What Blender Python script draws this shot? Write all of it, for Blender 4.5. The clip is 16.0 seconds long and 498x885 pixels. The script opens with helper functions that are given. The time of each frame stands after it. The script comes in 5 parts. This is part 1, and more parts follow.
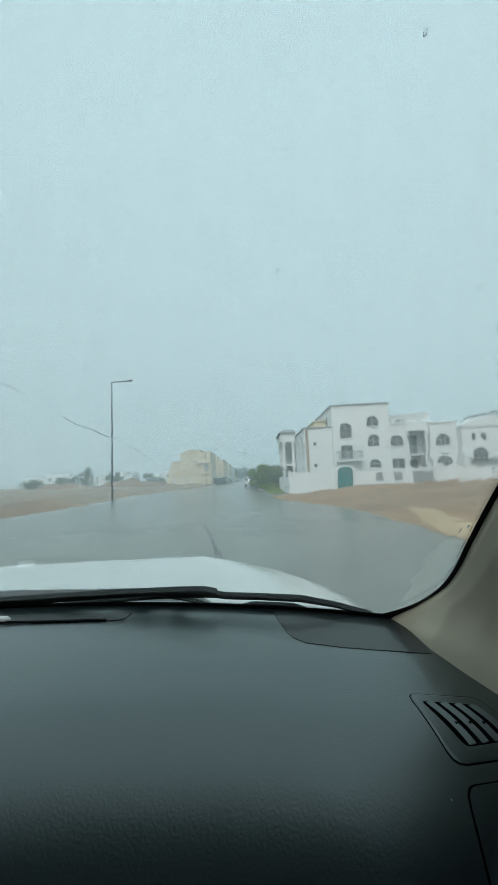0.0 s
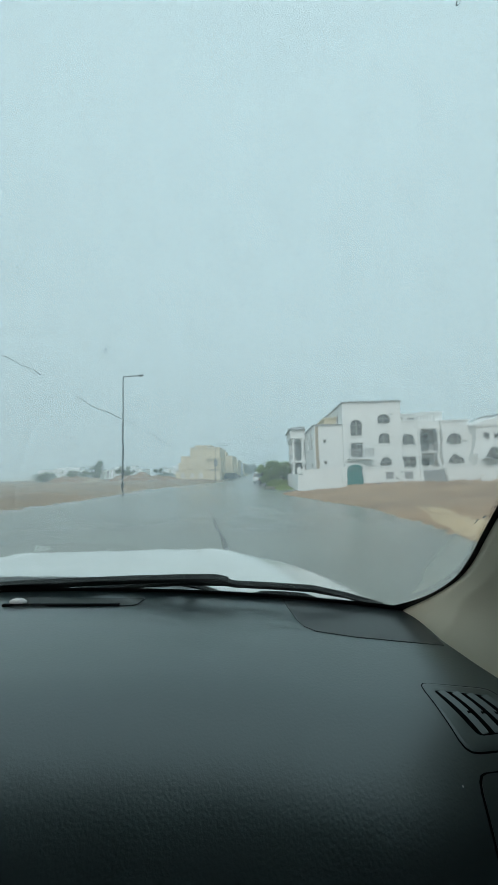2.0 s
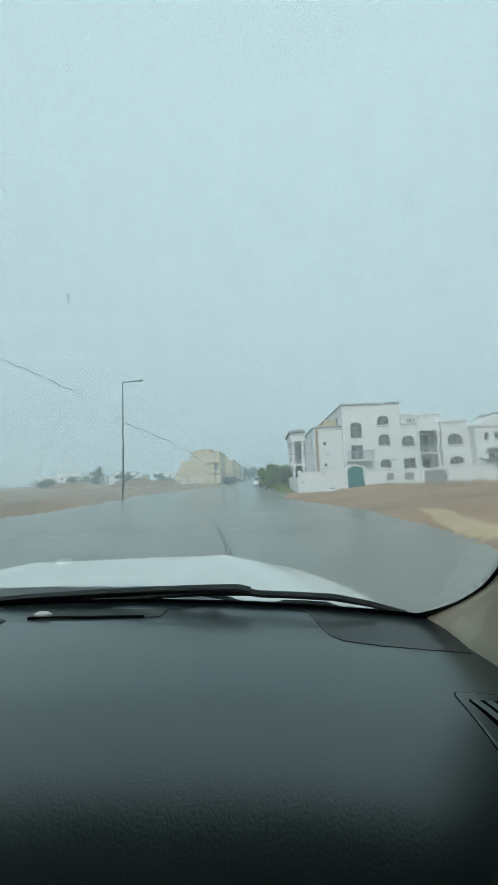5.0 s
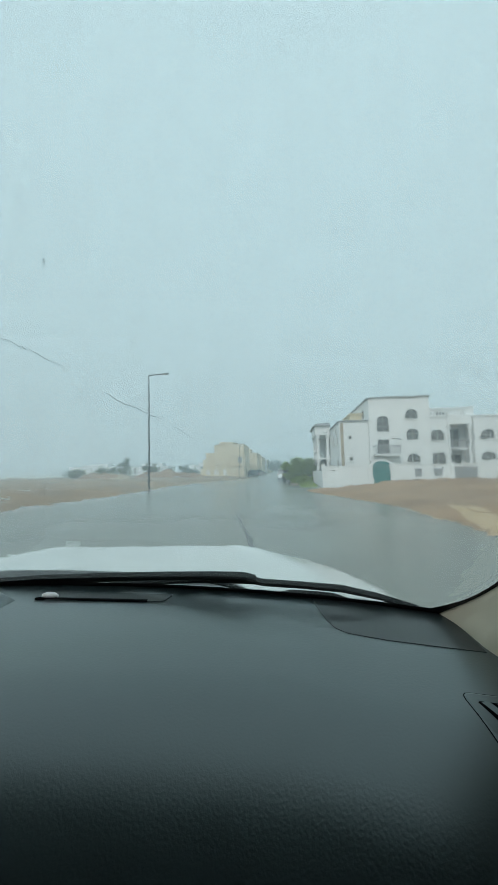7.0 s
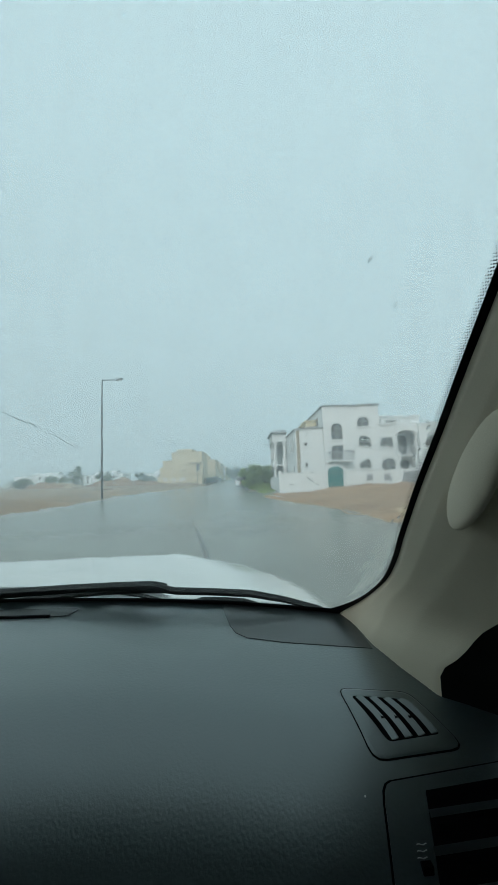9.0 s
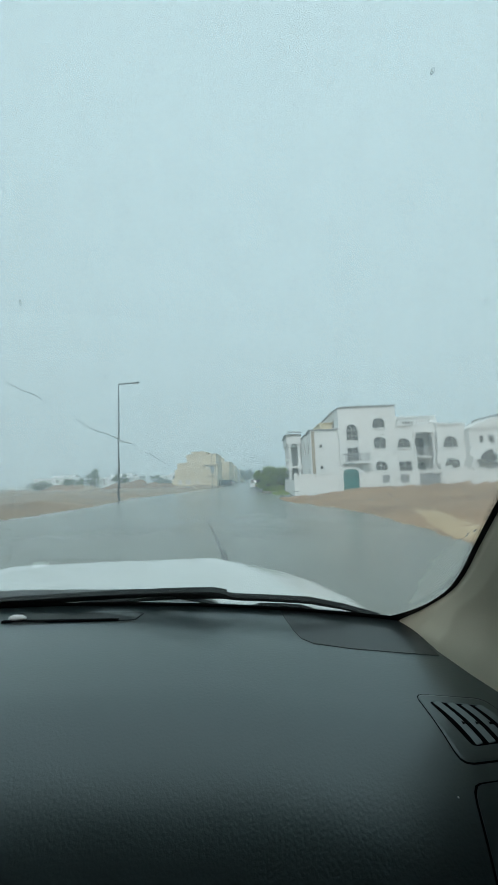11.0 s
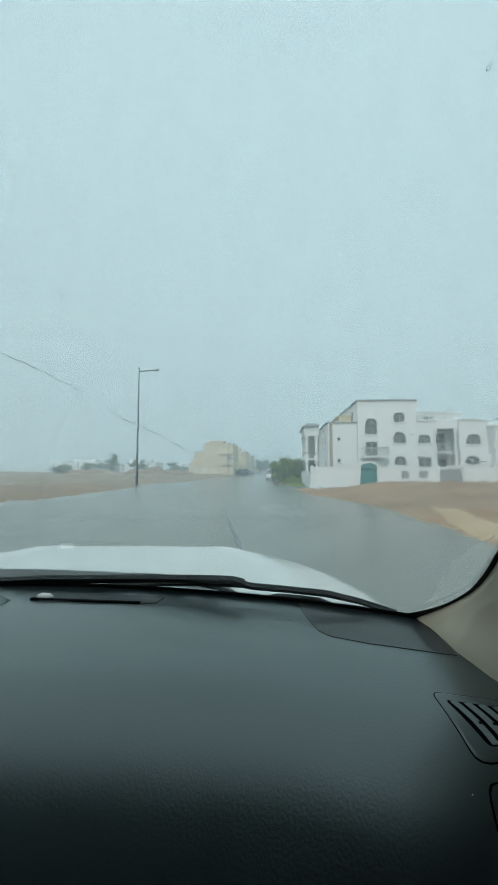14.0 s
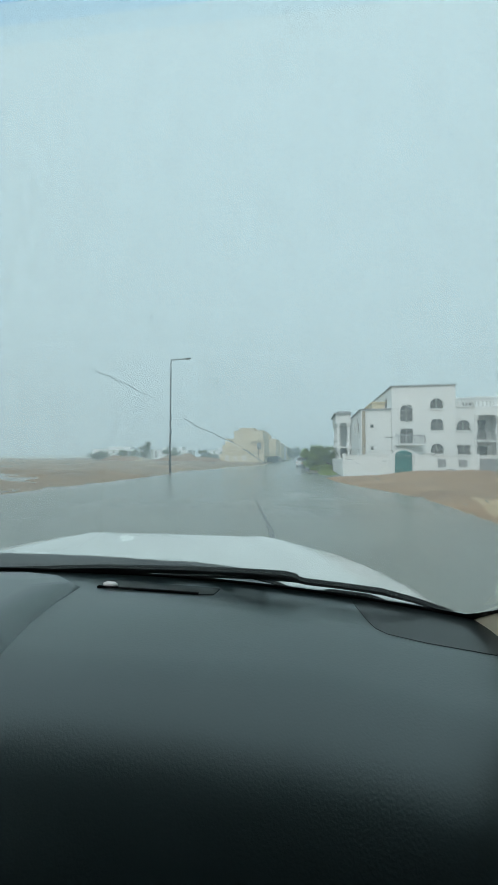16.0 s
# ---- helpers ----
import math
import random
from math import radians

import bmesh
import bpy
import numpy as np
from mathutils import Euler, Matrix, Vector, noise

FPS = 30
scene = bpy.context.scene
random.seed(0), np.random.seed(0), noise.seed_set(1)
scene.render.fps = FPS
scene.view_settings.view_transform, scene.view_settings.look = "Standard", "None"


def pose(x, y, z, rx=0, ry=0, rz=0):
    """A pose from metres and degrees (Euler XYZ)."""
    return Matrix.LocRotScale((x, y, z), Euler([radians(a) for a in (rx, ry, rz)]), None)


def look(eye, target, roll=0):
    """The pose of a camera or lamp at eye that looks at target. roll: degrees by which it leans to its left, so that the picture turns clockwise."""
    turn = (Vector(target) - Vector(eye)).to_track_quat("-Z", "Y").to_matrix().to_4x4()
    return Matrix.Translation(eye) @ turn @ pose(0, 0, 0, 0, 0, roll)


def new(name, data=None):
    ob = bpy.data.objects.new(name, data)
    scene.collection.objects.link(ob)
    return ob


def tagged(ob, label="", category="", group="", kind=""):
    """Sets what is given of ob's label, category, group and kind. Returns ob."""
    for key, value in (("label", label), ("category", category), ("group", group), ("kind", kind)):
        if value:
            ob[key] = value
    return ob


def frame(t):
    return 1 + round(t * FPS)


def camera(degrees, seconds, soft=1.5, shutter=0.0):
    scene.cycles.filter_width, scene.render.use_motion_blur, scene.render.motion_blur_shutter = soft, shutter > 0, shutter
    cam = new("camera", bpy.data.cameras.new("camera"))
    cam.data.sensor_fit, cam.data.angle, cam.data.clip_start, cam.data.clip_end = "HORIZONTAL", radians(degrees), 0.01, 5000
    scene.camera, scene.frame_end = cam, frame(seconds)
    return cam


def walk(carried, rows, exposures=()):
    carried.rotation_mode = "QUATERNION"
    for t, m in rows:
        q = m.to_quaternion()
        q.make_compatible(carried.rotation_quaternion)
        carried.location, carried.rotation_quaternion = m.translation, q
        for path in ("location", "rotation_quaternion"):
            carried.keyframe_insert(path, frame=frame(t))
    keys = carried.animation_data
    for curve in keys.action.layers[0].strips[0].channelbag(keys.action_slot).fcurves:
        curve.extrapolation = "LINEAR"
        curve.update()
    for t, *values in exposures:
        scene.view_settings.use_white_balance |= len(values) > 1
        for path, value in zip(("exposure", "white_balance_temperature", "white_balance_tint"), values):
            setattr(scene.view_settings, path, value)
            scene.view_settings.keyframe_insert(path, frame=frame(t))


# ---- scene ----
cam = camera(68.0, 16.0)
# The street is seen through the windscreen of a car: x to the right, y ahead, z up from the road.
PATH = [
    (0, (0.056, -0.051, 1.755), (0.124, 1.94, 1.939), -2.3),
    (0.5, (0.045, -0.042, 1.745), (0.111, 1.949, 1.928), -1.6),
    (1, (0.019, -0.05, 1.749), (0.076, 1.941, 1.928), -0.6),
    (1.5, (0.034, -0.058, 1.751), (0.071, 1.935, 1.923), -0.9),
    (2, (0.047, -0.052, 1.741), (0.063, 1.941, 1.906), -1.3),
    (2.5, (0.051, -0.041, 1.758), (0.058, 1.953, 1.917), -2.7),
    (3, (0.058, -0.068, 1.756), (0.057, 1.927, 1.904), -2.2),
    (3.5, (0.069, -0.041, 1.741), (0.062, 1.955, 1.87), -2.7),
    (4, (0.066, -0.023, 1.738), (0.111, 1.97, 1.893), -2.6),
    (4.5, (0.046, -0.051, 1.752), (0.06, 1.94, 1.941), -3.8),
    (4.7, (0.006, -0.064, 1.76), (0.045, 1.927, 1.948), -2.7),
    (6.8, (-0.012, -0.043, 1.737), (-0.159, 1.948, 1.865), 0.1),
    (7, (0.04, -0.034, 1.74), (-0.074, 1.958, 1.891), -1.3),
    (7.5, (0.055, -0.035, 1.734), (-0.005, 1.96, 1.867), -1.7),
    (8, (0.087, -0.054, 1.745), (0.107, 1.94, 1.897), -1.8),
    (8.5, (0.093, -0.034, 1.729), (0.114, 1.96, 1.883), -2.1),
    (9, (0.146, -0.037, 1.736), (0.257, 1.952, 1.918), -2.0),
    (9.5, (0.103, -0.059, 1.741), (0.194, 1.929, 1.933), -1.8),
    (9.7, (0.088, -0.062, 1.743), (0.16, 1.928, 1.934), -1.9),
    (11.8, (0.045, -0.082, 1.783), (0.08, 1.908, 1.98), -2.1),
    (12, (0.045, -0.089, 1.789), (0.096, 1.901, 1.985), -1.5),
    (12.5, (0.03, -0.08, 1.767), (-0.007, 1.909, 1.974), -0.4),
    (13, (0.011, -0.096, 1.77), (-0.039, 1.896, 1.948), 0.0),
    (13.5, (0.001, -0.089, 1.765), (-0.059, 1.902, 1.944), 0.4),
    (14, (0.034, -0.075, 1.764), (-0.022, 1.919, 1.908), 0.0),
    (14.5, (-0.023, -0.092, 1.778), (-0.091, 1.904, 1.885), 0.4),
    (15, (-0.017, -0.099, 1.795), (-0.159, 1.895, 1.865), -0.3),
    (15.5, (-0.011, -0.095, 1.797), (-0.193, 1.895, 1.864), -0.3),
    (16, (-0.021, -0.099, 1.791), (-0.24, 1.888, 1.866), 0.2),
]
walk(cam, [(t, look(e, g, r)) for t, e, g, r in PATH], exposures=[(0.0, 0.0), (16.0, 0.0)])

# ---- sky and sun: a closed, rainy sky ----
SUN_ELEV, SUN_AZ = 42.0, 200.0
world = bpy.data.worlds.new("rainy_sky")
scene.world = world
world.use_nodes = True
wn, wl = world.node_tree.nodes, world.node_tree.links
wn.clear()
w_out, w_bg = wn.new("ShaderNodeOutputWorld"), wn.new("ShaderNodeBackground")
w_sky = wn.new("ShaderNodeTexSky")
w_sky.sky_type, w_sky.sun_disc = "NISHITA", False
w_sky.sun_elevation, w_sky.sun_rotation = radians(SUN_ELEV), radians(SUN_AZ)
w_sky.dust_density, w_sky.air_density = 6.0, 1.0
w_co, w_sep = wn.new("ShaderNodeTexCoord"), wn.new("ShaderNodeSeparateXYZ")
w_ramp = wn.new("ShaderNodeValToRGB")
w_ramp.color_ramp.elements[0].position, w_ramp.color_ramp.elements[0].color = 0.0, (0.437, 0.548, 0.586, 1)
w_ramp.color_ramp.elements[1].position, w_ramp.color_ramp.elements[1].color = 1.0, (0.66, 0.85, 0.905, 1)
w_mid = w_ramp.color_ramp.elements.new(0.35)
w_mid.color = (0.548, 0.70, 0.746, 1)
w_high = w_ramp.color_ramp.elements.new(0.80)
w_high.color = (0.649, 0.835, 0.893, 1)
w_noise = wn.new("ShaderNodeTexNoise")
w_noise.inputs["Scale"].default_value, w_noise.inputs["Detail"].default_value = 1.6, 3.0
w_nr = wn.new("ShaderNodeMapRange")
w_nr.inputs["To Min"].default_value, w_nr.inputs["To Max"].default_value = 0.93, 1.07
w_cloud = wn.new("ShaderNodeMix")
w_cloud.data_type, w_cloud.blend_type = "RGBA", "MULTIPLY"
w_cloud.inputs[0].default_value = 1.0
w_gain = wn.new("ShaderNodeMix")
w_gain.data_type, w_gain.blend_type = "RGBA", "MULTIPLY"
w_gain.inputs[0].default_value, w_gain.inputs[7].default_value = 1.0, (0.09, 0.09, 0.09, 1)
w_mix = wn.new("ShaderNodeMix")
w_mix.data_type, w_mix.inputs[0].default_value = "RGBA", 0.95
wl.new(w_co.outputs["Generated"], w_sep.inputs[0])
wl.new(w_co.outputs["Generated"], w_noise.inputs["Vector"])
wl.new(w_sep.outputs["Z"], w_ramp.inputs[0])
wl.new(w_noise.outputs["Fac"], w_nr.inputs["Value"])
wl.new(w_ramp.outputs[0], w_cloud.inputs[6])
wl.new(w_nr.outputs[0], w_cloud.inputs[7])
wl.new(w_sky.outputs[0], w_gain.inputs[6])
wl.new(w_gain.outputs[2], w_mix.inputs[6])
wl.new(w_cloud.outputs[2], w_mix.inputs[7])
wl.new(w_mix.outputs[2], w_bg.inputs["Color"])
w_bg.inputs["Strength"].default_value = 1.0
wl.new(w_bg.outputs[0], w_out.inputs[0])
sun_data = bpy.data.lights.new("sun", "SUN")
sun_data.energy, sun_data.angle, sun_data.color = 1.5, radians(20), (1.0, 1.0, 0.98)
sun = new("sun", sun_data)
sun.matrix_world = look((0, 0, 60), (-20 * math.sin(radians(SUN_AZ)), -20 * math.cos(radians(SUN_AZ)), 60 - 20 * math.tan(radians(SUN_ELEV))))


# ---- materials ----
def mat(name, col, rough=0.6, metal=0.0, var=0.15, scale=3.0, bump=0.0, bscale=60.0, spec=0.5, coat=0.0, stain=None, island=0.0, rvar=0.0):
    """A painted, moulded or earthen surface: colour varied at two scales, fine relief, patchy gloss."""
    m = bpy.data.materials.new(name)
    m.use_nodes = True
    n, l = m.node_tree.nodes, m.node_tree.links
    b = n["Principled BSDF"]
    co = n.new("ShaderNodeTexCoord")
    coarse, fine = n.new("ShaderNodeTexNoise"), n.new("ShaderNodeTexNoise")
    coarse.inputs["Scale"].default_value, coarse.inputs["Detail"].default_value = scale, 5.0
    fine.inputs["Scale"].default_value, fine.inputs["Detail"].default_value = bscale, 4.0
    l.new(co.outputs["Object"], coarse.inputs["Vector"])
    l.new(co.outputs["Object"], fine.inputs["Vector"])
    add = n.new("ShaderNodeMath")
    add.operation = "MULTIPLY_ADD"
    add.inputs[1].default_value = 0.35
    l.new(fine.outputs["Fac"], add.inputs[0])
    l.new(coarse.outputs["Fac"], add.inputs[2])
    rng = n.new("ShaderNodeMapRange")
    rng.inputs["From Min"].default_value, rng.inputs["From Max"].default_value = 0.38, 0.95
    l.new(add.outputs[0], rng.inputs["Value"])
    mix = n.new("ShaderNodeMix")
    mix.data_type = "RGBA"
    dark = stain or tuple(c * (1 - var) for c in col)
    mix.inputs[6].default_value = (*dark, 1)
    mix.inputs[7].default_value = (*(min(1, c * (1 + var)) for c in col), 1)
    l.new(rng.outputs[0], mix.inputs[0])
    last = mix.outputs[2]
    if island:
        geo, hsv = n.new("ShaderNodeNewGeometry"), n.new("ShaderNodeHueSaturation")
        ir = n.new("ShaderNodeMapRange")
        ir.inputs["To Min"].default_value, ir.inputs["To Max"].default_value = 1 - island, 1 + island
        l.new(geo.outputs["Random Per Island"], ir.inputs["Value"])
        l.new(ir.outputs[0], hsv.inputs["Value"])
        l.new(last, hsv.inputs["Color"])
        last = hsv.outputs[0]
    l.new(last, b.inputs["Base Color"])
    b.inputs["Roughness"].default_value, b.inputs["Metallic"].default_value = rough, metal
    b.inputs["Specular IOR Level"].default_value, b.inputs["Coat Weight"].default_value = spec, coat
    if rvar:
        rr = n.new("ShaderNodeMapRange")
        rr.inputs["To Min"].default_value, rr.inputs["To Max"].default_value = rough - rvar, rough + rvar
        l.new(rng.outputs[0], rr.inputs["Value"])
        l.new(rr.outputs[0], b.inputs["Roughness"])
    if bump:
        bp = n.new("ShaderNodeBump")
        bp.inputs["Strength"].default_value, bp.inputs["Distance"].default_value = bump, 0.5 / bscale
        l.new(fine.outputs["Fac"], bp.inputs["Height"])
        l.new(bp.outputs[0], b.inputs["Normal"])
    return m


def clear_glass(name, veil=0.0, tint=(1, 1, 1), gloss=0.05):
    """Thin glazing: clear, with a faint mirror on it and a slight milky veil, which scatters the sky's light and stands
    in for haze.
    """
    m = bpy.data.materials.new(name)
    m.use_nodes = True
    n, l = m.node_tree.nodes, m.node_tree.links
    n.clear()
    out = n.new("ShaderNodeOutputMaterial")
    tr, gl, ve = n.new("ShaderNodeBsdfTransparent"), n.new("ShaderNodeBsdfGlossy"), n.new("ShaderNodeBsdfTranslucent")
    tr.inputs[0].default_value = (*tint, 1)
    ve.inputs[0].default_value = (0.8, 0.8, 0.8, 1)
    gl.inputs["Roughness"].default_value = 0.02
    m1, m2 = n.new("ShaderNodeMixShader"), n.new("ShaderNodeMixShader")
    m1.inputs[0].default_value, m2.inputs[0].default_value = veil, gloss
    l.new(tr.outputs[0], m1.inputs[1]); l.new(ve.outputs[0], m1.inputs[2])
    l.new(m1.outputs[0], m2.inputs[1]); l.new(gl.outputs[0], m2.inputs[2])
    l.new(m2.outputs[0], out.inputs[0])
    return m


def water_glass(name):
    m = bpy.data.materials.new(name)
    m.use_nodes = True
    b = m.node_tree.nodes["Principled BSDF"]
    b.inputs["Transmission Weight"].default_value, b.inputs["Roughness"].default_value, b.inputs["IOR"].default_value = 1.0, 0.0, 1.33
    b.inputs["Base Color"].default_value = (0.95, 0.97, 0.97, 1)
    return m


M_DASH = mat("dash_plastic", (0.007, 0.0155, 0.0165), 0.37, var=0.10, scale=2, bump=0.28, bscale=270, spec=0.9, coat=1.0, rvar=0.04)
M_DASH2 = mat("grille_plastic", (0.014, 0.021, 0.0215), 0.46, var=0.1, bump=0.2, bscale=500, spec=0.9, coat=0.35)
M_BLACK = mat("black_rubber", (0.004, 0.005, 0.005), 0.6, var=0.2, bump=0.2, bscale=300, spec=0.2)
# Black of small pins and knob; also paints the shade in vent openings.
M_BLACK_AND_SHADE = mat("black_and_gap_shade", (0.003, 0.003, 0.004), 0.8, var=0.2, spec=0.05)
M_FRIT = mat("black_enamel", (0.003, 0.004, 0.004), 0.5, var=0.1, spec=0.15)
M_DASH.node_tree.nodes["Principled BSDF"].inputs["IOR"].default_value = 1.62
M_DASH.node_tree.nodes["Principled BSDF"].inputs["Specular Tint"].default_value = (0.86, 1.0, 1.0, 1)
M_DASH.node_tree.nodes["Principled BSDF"].inputs["Coat Roughness"].default_value = 0.34
M_WIPER = mat("wiper_black", (0.010, 0.014, 0.014), 0.5, var=0.2, bump=0.1, bscale=200, spec=0.12)
M_BEIGE = mat("beige_trim", (0.86, 0.775, 0.60), 0.62, var=0.06, scale=4, bump=0.25, bscale=600)
M_LINER = mat("headliner_cloth", (0.07, 0.068, 0.06), 0.9, var=0.08, bump=0.3, bscale=700)
M_CARW = mat("white_car_paint", (0.63, 0.665, 0.645), 0.22, var=0.03, coat=0.6, bump=0.05, bscale=60)
M_COWL = mat("cowl_plastic", (0.045, 0.05, 0.05), 0.45, var=0.2, bump=0.2, bscale=200)
M_WHITE_BIT = mat("white_paper", (0.8, 0.82, 0.82), 0.6, var=0.06)
M_ICON = mat("printed_mark", (0.5, 0.52, 0.52), 0.5)
M_GLASS = clear_glass("wet_windscreen_glass", veil=0.018, tint=(0.97, 0.99, 0.985), gloss=0.03)
M_SIDEGLASS = clear_glass("side_glass", veil=0.02, tint=(0.05, 0.055, 0.055))
M_DRIVERGLASS = clear_glass("driver_side_glass", veil=0.02, tint=(0.95, 0.97, 0.96))
M_BAND1 = clear_glass("shade_band_pale", tint=(0.93, 0.97, 1.0), gloss=0.01)
M_BAND2 = clear_glass("shade_band_mid", tint=(0.80, 0.90, 1.0), gloss=0.01)
M_BAND3 = clear_glass("shade_band_deep", tint=(0.62, 0.78, 0.97), gloss=0.01)
M_WATER = water_glass("rain_water")


def water_film(name):
    """A thin running sheet of rain: clear water with a rippled face."""
    m = water_glass(name)
    n, l = m.node_tree.nodes, m.node_tree.links
    b = n["Principled BSDF"]
    b.inputs["Base Color"].default_value, b.inputs["Roughness"].default_value = (1, 1, 1, 1), 0.012
    co, mp = n.new("ShaderNodeTexCoord"), n.new("ShaderNodeMapping")
    mp.inputs["Scale"].default_value = (1.0, 0.4, 0.4)
    a, c = n.new("ShaderNodeTexNoise"), n.new("ShaderNodeTexNoise")
    a.inputs["Scale"].default_value, a.inputs["Detail"].default_value = 42.0, 1.0
    c.inputs["Scale"].default_value, c.inputs["Detail"].default_value = 260.0, 2.0
    add, bp = n.new("ShaderNodeMath"), n.new("ShaderNodeBump")
    add.operation = "MULTIPLY_ADD"
    add.inputs[1].default_value = 0.007
    bp.inputs["Strength"].default_value, bp.inputs["Distance"].default_value = 1.0, FILM
    l.new(co.outputs["Object"], mp.inputs["Vector"])
    l.new(mp.outputs[0], a.inputs["Vector"]); l.new(mp.outputs[0], c.inputs["Vector"])
    l.new(c.outputs["Fac"], add.inputs[0]); l.new(a.outputs["Fac"], add.inputs[2])
    # the water stands thicker towards the right, placed to ruffle the villa in the camera's view
    sep, thick, mul, haze = (n.new("ShaderNode" + k) for k in ("SeparateXYZ", "MapRange", "Math", "MapRange"))
    for g, lo, hi in ((thick, 1.0, 2.4), (haze, 0.018, 0.045)):
        g.inputs["From Min"].default_value, g.inputs["From Max"].default_value = 0.60, 0.93
        g.inputs["To Min"].default_value, g.inputs["To Max"].default_value = lo, hi
        l.new(sep.outputs["X"], g.inputs["Value"])
    mul.operation = "MULTIPLY"
    # mostly a smooth sheet, ruffled in patches
    pn, pr, pm = (n.new("ShaderNode" + k) for k in ("TexNoise", "MapRange", "Math"))
    pn.inputs["Scale"].default_value, pn.inputs["Detail"].default_value = 9.0, 2.0
    pr.inputs["From Min"].default_value, pr.inputs["From Max"].default_value = 0.46, 0.68
    pr.inputs["To Min"].default_value, pr.inputs["To Max"].default_value = 0.30, 1.9
    pm.operation = "MULTIPLY"
    l.new(co.outputs["Object"], pn.inputs["Vector"]); l.new(pn.outputs["Fac"], pr.inputs["Value"])
    l.new(thick.outputs[0], pm.inputs[0]); l.new(pr.outputs[0], pm.inputs[1])
    l.new(co.outputs["Object"], sep.inputs[0])
    l.new(add.outputs[0], mul.inputs[0]); l.new(pm.outputs[0], mul.inputs[1])
    l.new(haze.outputs[0], b.inputs["Roughness"])
    l.new(mul.outputs[0], bp.inputs["Height"])
    l.new(bp.outputs[0], b.inputs["Normal"])
    return m


def haze_sheet(name, amount):
    """A stand-in for rain haze on a sheet: mostly clear, the rest scatters the sky's light; denser and thinner in
    slanting streaks.
    """
    m = bpy.data.materials.new(name)
    m.use_nodes = True
    n, l = m.node_tree.nodes, m.node_tree.links
    n.clear()
    out, tr, mx, both = (n.new("ShaderNode" + k) for k in ("OutputMaterial", "BsdfTransparent", "MixShader", "AddShader"))
    di, tl = n.new("ShaderNodeBsdfDiffuse"), n.new("ShaderNodeBsdfTranslucent")
    di.inputs[0].default_value = tl.inputs[0].default_value = (0.433, 0.53, 0.567, 1)
    co, mp, no, rg = (n.new("ShaderNode" + k) for k in ("TexCoord", "Mapping", "TexNoise", "MapRange"))
    mp.inputs["Scale"].default_value = (0.10, 0.10, 0.02)
    no.inputs["Scale"].default_value, no.inputs["Detail"].default_value = 1.0, 3.0
    rg.inputs["To Min"].default_value, rg.inputs["To Max"].default_value = amount * 0.8, amount * 1.2
    l.new(co.outputs["Object"], mp.inputs["Vector"]); l.new(mp.outputs[0], no.inputs["Vector"])
    l.new(no.outputs["Fac"], rg.inputs["Value"]); l.new(rg.outputs[0], mx.inputs[0])
    l.new(di.outputs[0], both.inputs[0]); l.new(tl.outputs[0], both.inputs[1])
    l.new(tr.outputs[0], mx.inputs[1]); l.new(both.outputs[0], mx.inputs[2])
    l.new(mx.outputs[0], out.inputs[0])
    return m


FILM = 0.00032
M_FILM = water_film("rain_film")

M_ROAD = mat("wet_asphalt", (0.19, 0.204, 0.18), 0.25, var=0.14, scale=0.25, bump=0.10, bscale=35, rvar=0.02)
M_TAR = mat("tar_seam", (0.10, 0.104, 0.10), 0.22, var=0.2, scale=1.0, bump=0.2, bscale=30)
M_SAND = mat("damp_sand", (0.34, 0.27, 0.19), 0.85, var=0.2, scale=0.12, bump=0.5, bscale=9)
M_PUDDLE = mat("muddy_puddle_water", (0.18, 0.14, 0.10), 0.10, var=0.15, scale=0.3, bump=0.05, bscale=20)
M_LOT = mat("muddy_sand", (0.29, 0.215, 0.15), 0.6, var=0.25, stain=(0.17, 0.12, 0.08), scale=0.16, bump=0.4, bscale=6, rvar=0.25)
M_VERGE = mat("wet_verge", (0.20, 0.165, 0.125), 0.36, var=0.3, scale=0.4, bump=0.4, bscale=12, rvar=0.25)
M_PALESAND = mat("pale_sand", (0.45, 0.345, 0.225), 0.7, var=0.15, scale=0.8, bump=0.4, bscale=12)
M_BANK = mat("brown_earth", (0.33, 0.235, 0.16), 0.8, var=0.22, scale=0.3, bump=0.7, bscale=5, stain=(0.20, 0.135, 0.09), rvar=0.1)
M_RED = mat("red_earth", (0.26, 0.165, 0.105), 0.9, var=0.25, scale=0.6, bump=0.8, bscale=5)
M_KERB = mat("kerb_concrete", (0.15, 0.14, 0.125), 0.6, var=0.2, bump=0.4, bscale=40)
M_WHITE = mat("white_render", (0.72, 0.73, 0.72), 0.8, var=0.08, scale=0.5, bump=0.2, bscale=30)
M_STONE = mat("brown_stone_trim", (0.36, 0.31, 0.24), 0.8, var=0.15, scale=1.5, bump=0.3, bscale=30)
M_CREAM = mat("cream_render", (0.66, 0.56, 0.41), 0.85, var=0.1, scale=0.5, bump=0.25, bscale=30)
M_TAN = mat("tan_render", (0.50, 0.39, 0.25), 0.85, var=0.12, scale=0.6, bump=0.25, bscale=30)
M_YELLOW = mat("ochre_render", (0.55, 0.42, 0.18), 0.85, var=0.1, scale=0.5, bump=0.25, bscale=30)
M_PALEY = mat("pale_yellow_render", (0.66, 0.57, 0.40), 0.85, var=0.1, scale=0.5, bump=0.25, bscale=30)
M_ROOFGREY = mat("grey_roof_edge", (0.27, 0.28, 0.285), 0.6, var=0.2, bump=0.3, bscale=25)
M_PANE = mat("dark_window_glass", (0.10, 0.105, 0.10), 0.12, var=0.2, spec=0.6)
M_FRAME = mat("window_frame_paint", (0.45, 0.45, 0.43), 0.5, var=0.1)
